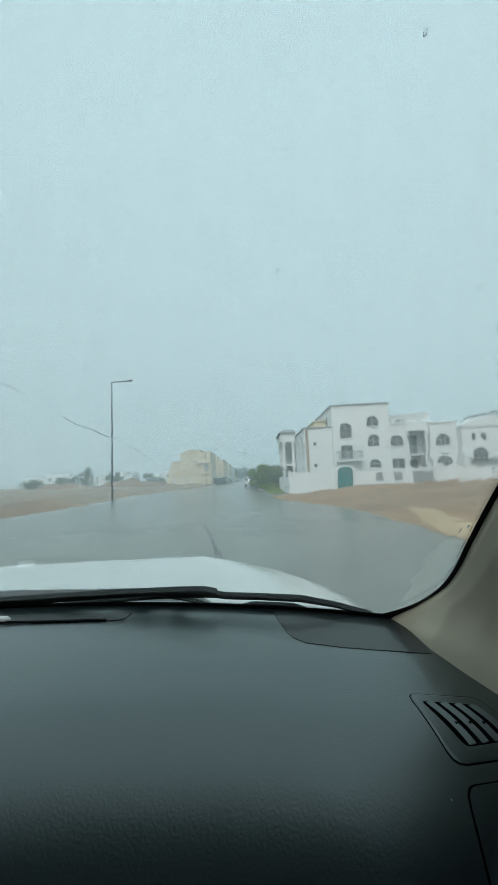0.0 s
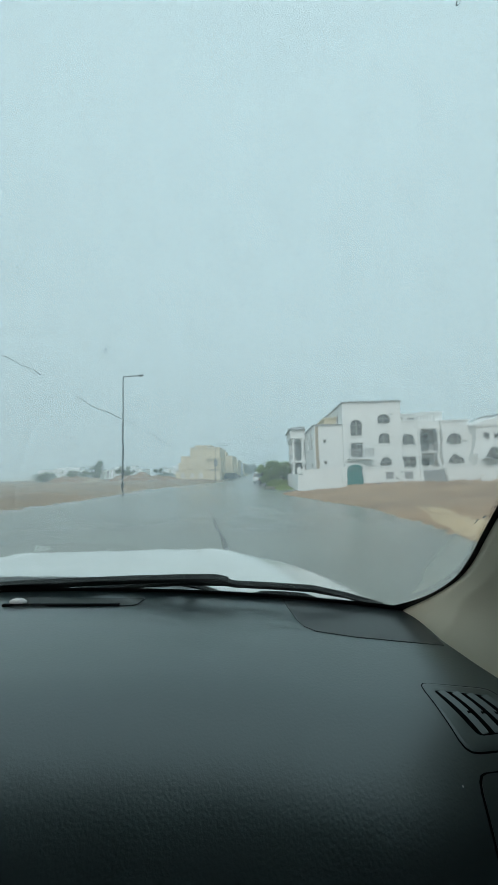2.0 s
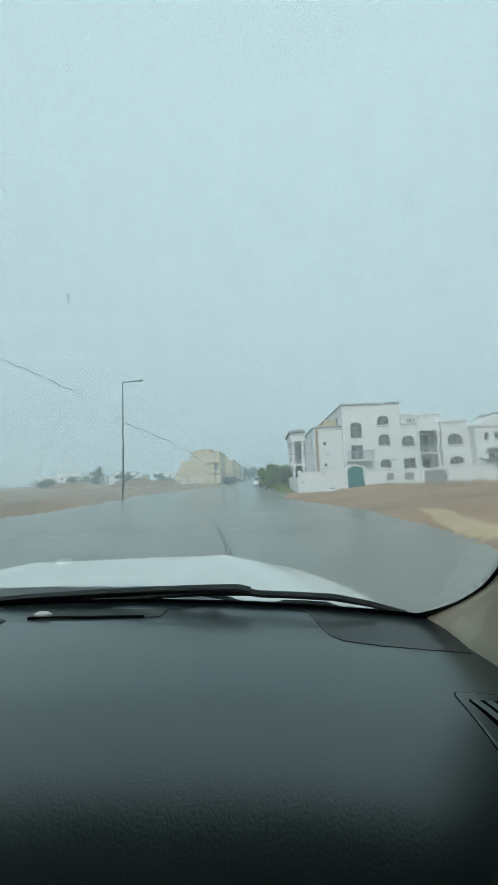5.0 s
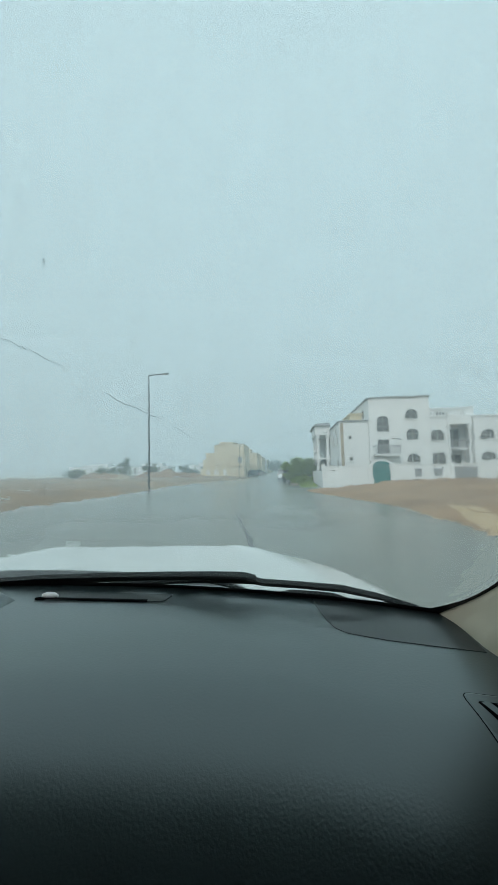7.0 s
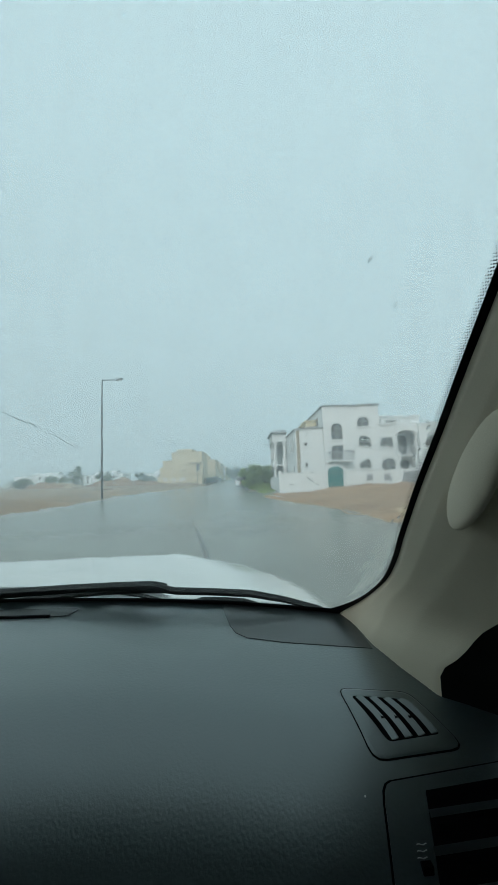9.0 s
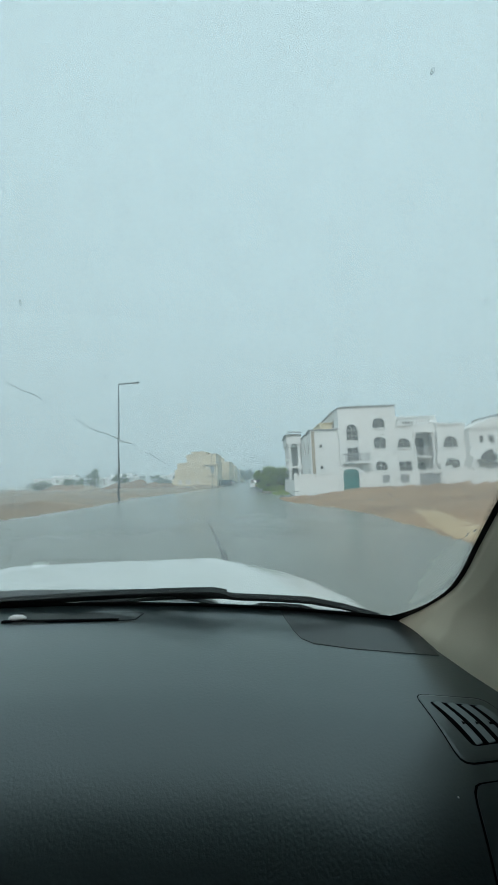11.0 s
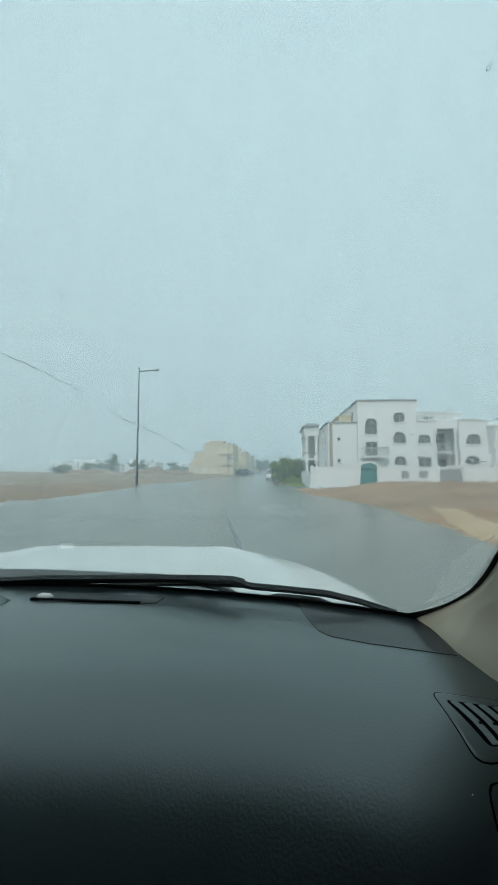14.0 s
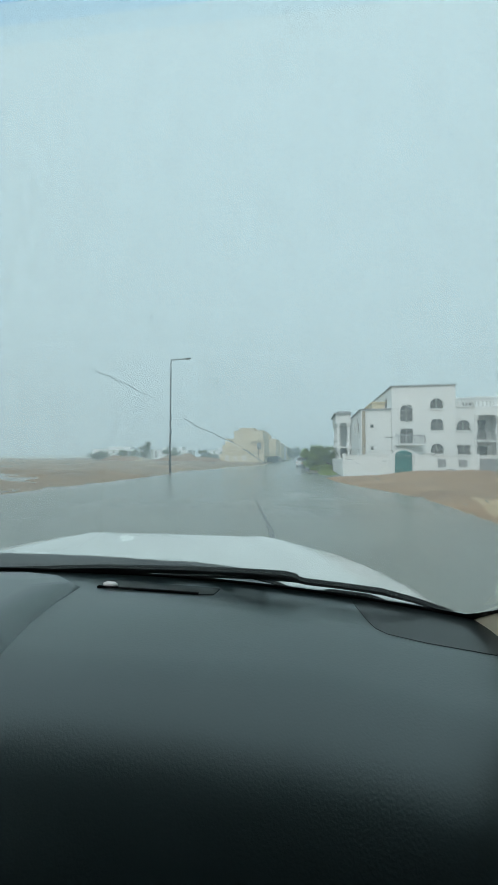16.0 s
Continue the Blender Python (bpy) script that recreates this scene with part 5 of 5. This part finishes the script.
def round_outline(pts, r=0.25, k=3):
    """The outline with its corners rounded."""
    out = []
    n = len(pts)
    for i in range(n):
        p, a, b = Vector(pts[i]), Vector(pts[i - 1]), Vector(pts[(i + 1) % n])
        for j in range(k + 1):
            t = j / k
            s0, s1 = p + (a - p) * r, p + (b - p) * r
            out.append(tuple((1 - t) ** 2 * s0 + 2 * t * (1 - t) * p + t * t * s1))
    return out


hump = [(-0.5051, 0.3393), (-0.5075, 0.4750), (-0.5176, 0.5416), (-0.5296, 0.6283), (-0.5324, 0.7134), (-0.5299, 0.8198), (-0.60, 0.872), (-0.72, 0.895), (-1.55, 0.80), (-1.55, 0.30)]
own("instrument_hood", on_dash(bmesh.new(), hump, 0.016, 0.02, 0.05), M_DASH, label="raised black instrument hood", smooth=True)

# speaker cover by the pillar, with dark dots for its fine perforations
cover = [(0.1179, 0.8365), (0.1264, 0.7655), (0.1375, 0.7048), (0.1484, 0.6750), (0.1686, 0.6555), (0.2329, 0.6334), (0.3116, 0.6156), (0.3782, 0.6012), (0.3743, 0.6792), (0.3628, 0.7523), (0.25, 0.80)]
own("speaker_cover", on_dash(bmesh.new(), cover, 0.0012, 0.01, 0.001), M_DASH2, label="perforated dark grey plastic cover")
# Dots carry the shade of the holes in their colour; nothing is pierced.
bm = bmesh.new()
for i in range(46):
    for j in range(36):
        x, y = 0.14 + i * 0.0049 + (0.0024 if j % 2 else 0), 0.572 + j * 0.0062
        lim = 0.633 + (0.233 - x) * 0.25 + (0.9 * max(0, 0.165 - x) ** 0.9)
        if y > lim + 0.012 and y < base_y(x) - 0.02 and x < 0.352:
            z = dash_z(x, y) + 0.0017
            bm.faces.new([bm.verts.new((x + 0.00036 * a, y + 0.0005 * b, z)) for a, b in ((-1, -1), (1, -1), (1, 1), (-1, 1))])
own("perforation_shade", bm, M_BLACK_AND_SHADE, dash)["kind"] = "stuff"

# defroster slot in the middle
slot = round_outline([(-0.505, 0.868), (-0.192, 0.838), (-0.203, 0.792), (-0.50, 0.806)], 0.12)
own("defroster_slot", on_dash(bmesh.new(), slot, 0.0025, 0.01, 0.003), M_DASH2, label="long dark defroster slot")
# Black strip puts the slit's shade into colour; no gap is cut.
own("slit_shade", on_dash(bmesh.new(), [(-0.51, 0.817), (-0.242, 0.799), (-0.242, 0.793), (-0.51, 0.809)], 0.0045, 0.005), M_BLACK_AND_SHADE)

# demister vent with slanting vanes
def ring_on_dash(outer, inner, lift):
    """A raised rim between two outlines of equally many points."""
    outer, inner = [[(a[0] + (b[0] - a[0]) * i / 8, a[1] + (b[1] - a[1]) * i / 8) for a, b in zip(o, o[1:] + o[:1]) for i in range(8)] for o in (outer, inner)]
    bm = bmesh.new()
    rings = [[(x, y, dash_z(x, y) - 0.004) for x, y in outer]]
    for f, k in ((0.0, 0.6), (0.15, 1.0), (0.4, 1.0), (0.6, 1.0), (0.8, 1.0), (1.0, 0.9)):
        mid = [(x + (a - x) * f, y + (b - y) * f) for (x, y), (a, b) in zip(outer, inner)]
        rings.append([(x, y, dash_z(x, y) + lift * k) for x, y in mid])
    rings.append([(x, y, dash_z(x, y) + 0.0008) for x, y in inner])
    loft(bm, rings, caps=False)
    return bm


v_out = round_outline([(0.2930, 0.5175), (0.3861, 0.5020), (0.4198, 0.4287), (0.3071, 0.4231)], 0.14)
v_in = round_outline([(0.3057, 0.5028), (0.3794, 0.4901), (0.4000, 0.4430), (0.3309, 0.4386)], 0.10)
vent = own("demister_vent", ring_on_dash(v_out, v_in, 0.0016), M_DASH, label="black air vent with four slanting vanes")
# Black plates paint the shade inside the mouth and round the rim.
own("vent_mouth_shade", on_dash(bmesh.new(), v_in, 0.0010, 0.005), M_BLACK_AND_SHADE, vent)
own("vent_gap_shade", on_dash(bmesh.new(), round_outline([(0.2918, 0.5187), (0.3873, 0.5032), (0.4212, 0.4273), (0.3057, 0.4217)], 0.14), 0.0007, 0.005), M_BLACK_AND_SHADE, vent)
for i in range(4):
    f = (i + 0.34) / 4
    xa, xb = 0.3057 + 0.0737 * f, 0.3309 + 0.0691 * f
    ya, yb2 = 0.5028 - 0.0127 * f - 0.002, 0.4386 + 0.0044 * f + 0.002
    rings = []
    for k in range(7):
        q = k / 6
        x, y = xa + (xb - xa) * q + 0.0022 * math.sin(q * math.pi), ya + (yb2 - ya) * q
        z = dash_z(x, y) + 0.0012
        rings.append([(x, y, z), (x + 0.0085, y, z + 0.0020), (x + 0.0092, y, z + 0.0014), (x + 0.002, y, z - 0.001)])
    own("vane", loft(bmesh.new(), rings), M_DASH, vent, smooth=False)
    if i in (0, 1, 2):
        x, y = (xa + xb) / 2 + 0.0125, (ya + yb2) / 2 - 0.004
        z = dash_z(x, y)
        own("vane_pin", boxes((x - 0.003, x + 0.003, y - 0.0022, y + 0.0022, z + 0.0012, z + 0.0032)), M_BLACK_AND_SHADE, vent)

# outer air vent on the face of the dashboard
louvre = own("side_vent", on_dash(bmesh.new(), round_outline([(0.3074, 0.4046), (0.4760, 0.4149), (0.4760, 0.1800), (0.2480, 0.1789)], 0.06), 0.0020, 0.02, 0.001), M_DASH, label="black side air vent with wide louvres")
# Here too the dark of gap and mouth is painted on plates.
own("vent_gap_shade", on_dash(bmesh.new(), round_outline([(0.3059, 0.4059), (0.4775, 0.4162), (0.4775, 0.1780), (0.2465, 0.1769)], 0.06), 0.0009, 0.02), M_BLACK_AND_SHADE, louvre)
own("vent_mouth_shade", on_dash(bmesh.new(), [(0.3529, 0.3958), (0.4710, 0.4020), (0.4710, 0.1972), (0.2860, 0.1972)], 0.0030, 0.01), M_BLACK_AND_SHADE, louvre)
for i in range(7):
    y = 0.3783 - i * 0.0205
    x0 = 0.3499 - 0.42 * (0.3958 - y)
    rings = []
    for k in range(7):
        x, yy = x0 + 0.006 + (0.462 - x0) * k / 6, y + 0.004 * k / 6
        a, b = dash_z(x, yy) + 0.0034, dash_z(x, yy + 0.0042) + 0.0046
        rings.append([(x, yy, a), (x, yy + 0.0042, b), (x, yy + 0.0048, b - 0.0015), (x, yy + 0.001, a - 0.002)])
    own("louvre", loft(bmesh.new(), rings), M_DASH2, louvre)
for i in range(3):
    bm = bmesh.new()
    y = 0.3645 - i * 0.0034
    pts = [(0.3243 - 0.0015 * i + 0.0015 * k, y + 0.0006 * math.sin(k * 1.15), dash_z(0.3453, y) + 0.0030) for k in range(8)]
    tube(bm, pts, [0.0005] * 8, 5)
    own("heat_mark", bm, M_ICON, louvre, "small printed wavy heat mark")
bm = bmesh.new()
box(bm, 0.3231, 0.3341, 0.3497, 0.3567, dash_z(0.3446, 0.3532) - 0.004, dash_z(0.3446, 0.3567) + 0.0030, r=0.001)
own("slider_knob", bm, M_BLACK_AND_SHADE, louvre, "small black slider knob")

# A-pillar trim in beige
SECT0 = [(0.0, 0.0), (0.0163, -0.0558), (0.0228, -0.1194), (0.0424, -0.1806), (0.0686, -0.2408), (0.14, -0.28), (0.21, -0.30)]
SECT1 = [(0.0, 0.0), (-0.002, -0.018), (0.004, -0.050), (0.027, -0.108), (0.070, -0.180), (0.13, -0.24), (0.2, -0.28)]


def pillar_point(u, v):
    z = 1.330 + 0.83 * v
    ex, ey = fine_line(EDGE, max(1.457, z))
    f = min(1.0, max(0.0, (z - 1.45) / 0.085))
    f = f * f * (3 - 2 * f)
    k = u * (len(SECT0) - 1)
    i = min(int(k), len(SECT0) - 2)
    t = k - i
    a, b = [tuple(s[i][c] + (s[i + 1][c] - s[i][c]) * t for c in (0, 1)) for s in (SECT0, SECT1)]
    return (ex + a[0] + (b[0] - a[0]) * f, ey + a[1] + (b[1] - a[1]) * f - 0.001, z)


pillar = own("pillar_trim", sheet(lambda u, v: pillar_point(u * 0.675, v), 44, 56), M_BEIGE, label="beige moulded windscreen pillar trim", smooth=True)
# Rear of the same trim, given black to paint the shade it falls into.
own("pillar_shade", sheet(lambda u, v: pillar_point(0.675 + u * 0.325, v), 16, 56), M_BLACK, label="rear part of the pillar trim, coloured black for its shade", smooth=True)
bm = bmesh.new()
bmesh.ops.create_uvsphere(bm, u_segments=24, v_segments=14, radius=1, matrix=Matrix.Translation((0.388, 0.318, 1.728)) @ Vector((-0.12, -1.0, 0.95)).to_track_quat("Z", "X").to_matrix().to_4x4() @ Matrix.Diagonal((0.030, 0.0105, 0.080, 1)))
own("airbag_cap", bm, M_BEIGE, pillar, smooth=True)
bm = sheet(lambda u, v: (2 * CX - pillar_point(u, v)[0], *pillar_point(u, v)[1:]), 24, 30)
own("pillar_trim", bm, M_BEIGE, smooth=True)

# cabin shell
top = [(x, glass_y(x, 2.12) + 0.02) for x in (0.36, 0.1, -0.2, -0.6, -1.0, -1.3, -1.56)]
bm = bmesh.new()
prism(bm, [(0.56, -0.05), *top, (-1.76, -0.05), (-1.76, -2.6), (0.56, -2.6)], 2.125, 2.19)
own("roof", bm, M_CARW)
bm = bmesh.new()
prism(bm, [(0.54, -0.12), *((x, y - 0.05) for x, y in top), (-1.74, -0.12), (-1.74, -2.5), (0.54, -2.5)], 2.110, 2.122)
own("headliner", bm, M_LINER)
for sx in (1, -1):
    xa, xb = (0.47, 0.56) if sx > 0 else (-1.76, -1.67)
    door = own("door", boxes((xa, xb, -1.0, 0.42, 0.45, 1.46), r=0.02), M_CARW)
    own("door_lining", boxes((xa - 0.02, xa - 0.002, -1.0, 0.40, 0.6, 1.44) if sx > 0 else (xb + 0.002, xb + 0.02, -1.0, 0.40, 0.6, 1.44)), M_DASH2, door)
    own("side_window", boxes((xa + 0.03, xa + 0.036, -0.95, 0.30, 1.46, 2.107)), M_SIDEGLASS if sx > 0 else M_DRIVERGLASS).visible_shadow = False
    own("side_window", boxes((xa + 0.03, xa + 0.036, -2.4, -0.953, 1.46, 2.107)), M_SIDEGLASS).visible_shadow = False
    own("rear_side", boxes((xa, xb, -2.6, -1.003, 0.45, 1.46), r=0.02), M_CARW)
    own("door_post", boxes((xa, xb, -1.1, -0.9, 1.463, 2.107)), M_BEIGE)
    own("wing", boxes((xa - 0.05, xb, 0.43, 1.6, 0.45, 1.08)) if sx > 0 else boxes((xa, xb + 0.05, 0.43, 1.6, 0.45, 1.08)), M_CARW)
own("tailgate", boxes((-1.66, 0.46, -2.6, -2.52, 0.45, 1.5)), M_CARW)
# Unseen panel, added to keep light from the rear off the dashboard.
own("rear_light_blocker", boxes((-1.64, 0.44, -0.80, -0.74, 0.503, 2.105), r=0.02), M_BLACK, label="unseen dark panel added behind the camera to block rear light")
own("rear_window", boxes((-1.66, 0.46, -2.57, -2.56, 1.51, 2.107)), M_SIDEGLASS)
own("floor_pan", boxes((-1.66, 0.46, -2.5, 0.42, 0.42, 0.50)), M_BLACK)
own("bulkhead", boxes((-1.66, 0.46, 0.44, 0.50, 0.42, 1.34)), M_BLACK)
for sx in (-1, 1):
    for y in (1.35, -1.75):
        wheel(car, sx * 0.98, y, 0.40, sx)

# bonnet
NOSE = [(1.02, (0.53,)), (1.35, (0.47,)), (1.6, (0.385,)), (1.85, (0.25,)), (2.0, (0.11,)), (2.1, (-0.01,)), (2.17, (-0.13,)), (2.21, (-0.26,))]


def bonnet_point(u, v):
    y = 1.02 + 1.19 * (1 - (1 - v) ** 1.4)
    s = 2 * u - 1
    a = abs(s)
    w = fine_line(NOSE, y)[0] - CX
    if s < 0:
        w = 0.6 * w + 0.4 * 1.13 * min(1.0, 6 * (2.24 - y))
    z = 1.352 - 0.026 * (y - 1.0) - 0.045 * a ** 5 + 0.010 * math.exp(-((a - 0.74) / 0.10) ** 2) - 0.05 * max(0.0, (y - 2.05) / 0.16) ** 2
    x = CX + s * w
    if a > 0.97:
        z -= 0.35 * (a - 0.97) / 0.03
    if v > 0.985:
        z -= 0.35
    return (x, y, z)


own("bonnet", sheet(bonnet_point, 90, 44), M_CARW, label="rain-wet white bonnet", smooth=True)
cowl = round_outline([(-1.55, 1.02), (-1.55, 1.44), (-0.9, 1.46), (-0.35, 1.40), (-0.17, 1.345), (-0.05, 1.22), (0.02, 1.05)], 0.2)
bm = bmesh.new()
loft(bm, [[(x, y, 1.30) for x, y in cowl], [(x, y, 1.352) for x, y in cowl], [(CX + (x - CX) * 0.985, 1.2 + (y - 1.2) * 0.95, 1.358) for x, y in cowl]])
own("cowl_panel", bm, M_COWL, label="dark grey plastic scuttle panel below the windscreen")

# wiper at rest at the foot of the glass
OUT = Vector((0.0, 0.006, 0.006))
wiper = thing("wiper", "black windscreen wiper resting at the foot of the wet glass", "wiper", Matrix.Translation((-0.6, 0.9, 1.46)))
WOWN = Matrix.Translation((0.6, -0.9, -1.46))


def wiper_part(name, bm, material, smooth=True):
    bmesh.ops.transform(bm, matrix=WOWN, verts=bm.verts[:])
    return part(name, bm, material, wiper, smooth=smooth)


UP = Vector((0.0, -0.77, 0.64))


def bar(bm, pts, high, thick):
    """A flat bar on edge, lying along the glass: half its height up the glass and half its thickness off it."""
    rings = []
    for p, h in zip(pts, high):
        c = Vector(p) + OUT - UP * 0.060 - UP * (0.012 * min(1.0, max(0.0, (0.33 - p[0]) / 0.2)))
        n = Vector((0, 0.64, 0.77)) * thick
        rings.append([c - UP * h - n, c + UP * h - n, c + UP * (h * 0.7) + n, c - UP * (h * 0.7) + n])
    return loft(bm, rings)


wiper_part("arm", bar(bmesh.new(), [(-1.15, 0.86, 1.475), (-0.80, 0.870, 1.492), (-0.55, 0.852, 1.512), (-0.419, 0.842, 1.518), (-0.237, 0.809, 1.531), (-0.104, 0.777, 1.540), (-0.03, 0.760, 1.543), (0.0, 0.757, 1.538)],
                      [0.016, 0.017, 0.017, 0.015, 0.011, 0.009, 0.009, 0.005], 0.007), M_WIPER, False)
wiper_part("blade", bar(bmesh.new(), [(-0.72, 0.887, 1.487), (-0.495, 0.885, 1.483), (-0.229, 0.868, 1.480), (-0.025, 0.838, 1.474), (0.127, 0.796, 1.474), (0.263, 0.750, 1.473), (0.341, 0.717, 1.475)],
                        [0.008, 0.008, 0.008, 0.009, 0.009, 0.008, 0.005], 0.006), M_WIPER, False)
wiper_part("spine", bar(bmesh.new(), [(-0.40, 0.868, 1.491), (-0.32, 0.855, 1.500), (-0.203, 0.824, 1.515), (-0.094, 0.788, 1.528), (-0.005, 0.766, 1.531), (0.018, 0.764, 1.527), (0.10, 0.737, 1.529), (0.184, 0.716, 1.526), (0.254, 0.708, 1.511), (0.333, 0.708, 1.485)],
                        [0.004, 0.006, 0.008, 0.009, 0.010, 0.009, 0.008, 0.008, 0.005, 0.004], 0.006), M_WIPER, False)
for pts in ([(-0.12, 0.797, 1.521), (-0.06, 0.808, 1.506), (-0.024, 0.820, 1.490), (0.04, 0.806, 1.487)], [(0.043, 0.806, 1.486), (0.078, 0.777, 1.502), (0.130, 0.760, 1.504), (0.171, 0.747, 1.503), (0.2, 0.752, 1.491)]):
    wiper_part("claw", bar(bmesh.new(), pts, [0.003, 0.005, 0.005, 0.004, 0.003][:len(pts)], 0.004), M_WIPER, False)
bm = bmesh.new()
bmesh.ops.create_icosphere(bm, subdivisions=2, radius=0.0035, matrix=Matrix.Translation(Vector((-0.012, 0.757, 1.541)) + OUT * 1.9 - UP * 0.072))
wiper_part("rivet", bm, M_RIM)
wiper_part("pivot_cap", tube(bmesh.new(), [(-1.15, 0.86, 1.43), (-1.15, 0.89, 1.475)], [0.022, 0.018], 10), M_BLACK)

# rolled scrap of white paper in the slot
bm = bmesh.new()
tube(bm, [(-0.497, 0.818, 1.4610), (-0.487, 0.818, 1.4620), (-0.468, 0.817, 1.4620), (-0.459, 0.816, 1.4610)], [0.004, 0.0070, 0.0065, 0.003], 10)
tagged(part("paper_scrap", bm, M_WHITE_BIT, smooth=True), "small rolled scrap of white paper on the defroster slot", "paper")

bm = bmesh.new()
bmesh.ops.create_icosphere(bm, subdivisions=1, radius=0.0011, matrix=Matrix.Translation((0.2848, 0.3967, dash_z(0.2848, 0.3967) + 0.0008)))
tagged(part("dust_speck", bm, M_WHITE_BIT), "tiny white speck of dust on the dashboard", "speck")

# rain on the glass: a run of water left by the wiper and scattered drops
rnd = random.Random(5)
bm = bmesh.new()


def on_glass(x, z, lift=0.002):
    return Vector((x, glass_y(x, z), z)) + Vector((0, 0.64, 0.77)) * lift


def drop(x, z, a, b):
    rings = []
    along, across = Vector((0.35, -0.62, 0.70)).normalized(), Vector((0.9, 0.3, -0.3)).normalized()
    for h, f in ((0.0, 1.0), (0.45, 0.85), (0.85, 0.5)):
        rings.append([on_glass(x, z, 0.0008 + h * min(a, b) * 0.7) + (along * (a * math.cos(t)) + across * (b * math.sin(t))) * f for t in (math.pi * k / 4 for k in range(8))])
    loft(bm, rings)


run = [(-0.29, 1.908), (-0.258, 1.894), (-0.242, 1.886), (-0.202, 1.866), (-0.161, 1.835), (-0.110, 1.812), (-0.076, 1.791), (-0.033, 1.758), (-0.02, 1.748)]
pts = []
for (xa, za), (xb, zb) in zip(run, run[1:]):
    for i in range(6):
        f = i / 6
        pts.append(on_glass(xa + (xb - xa) * f, za + (zb - za) * f + 0.0010 * math.sin(len(pts) * 1.7), 0.0012))
for i0 in range(0, len(pts) - 9, 11):
    seg = pts[i0:i0 + rnd.randint(6, 10)]
    tube(bm, seg, [0.0005] + [0.0008 + 0.0005 * rnd.random() for _ in seg[2:]] + [0.0005], 6)
for _ in range(50):
    x, z = -0.58 + 0.88 * rnd.random(), 1.70 + 0.075 * rnd.gauss(0.9, 0.5)
    length, slope, wave = 0.003 + 0.008 * rnd.random() ** 2, rnd.gauss(-0.25, 0.2), rnd.random() * 6
    seg = [on_glass(x + length * i / 6, z + slope * length * i / 6 + 0.0003 * math.sin(wave + i * 0.9), 0.0007) for i in range(7)]
    tube(bm, seg, [0.0002] + [0.0005 + 0.0003 * rnd.random() for _ in range(5)] + [0.0002], 5)
for _ in range(34):
    z = 1.50 + 0.30 * rnd.random()
    x = fine_line(EDGE, z)[0] - 0.010 - 0.010 * rnd.random() ** 2
    k = 0.0007 + 0.0012 * rnd.random() ** 2
    drop(x, z, k * (1 + 1.6 * rnd.random()), k)
for _ in range(60):
    z = 1.55 + 0.55 * rnd.random() ** 1.3
    x = -0.55 + 0.88 * rnd.random()
    k = 0.0005 + 0.0008 * rnd.random() ** 2
    drop(x, z, k * (1 + 2.0 * rnd.random()), k)
tagged(part("raindrops", bm, M_WATER, smooth=True), "clear raindrops and a run of water on the windscreen", "raindrops", kind="stuff")
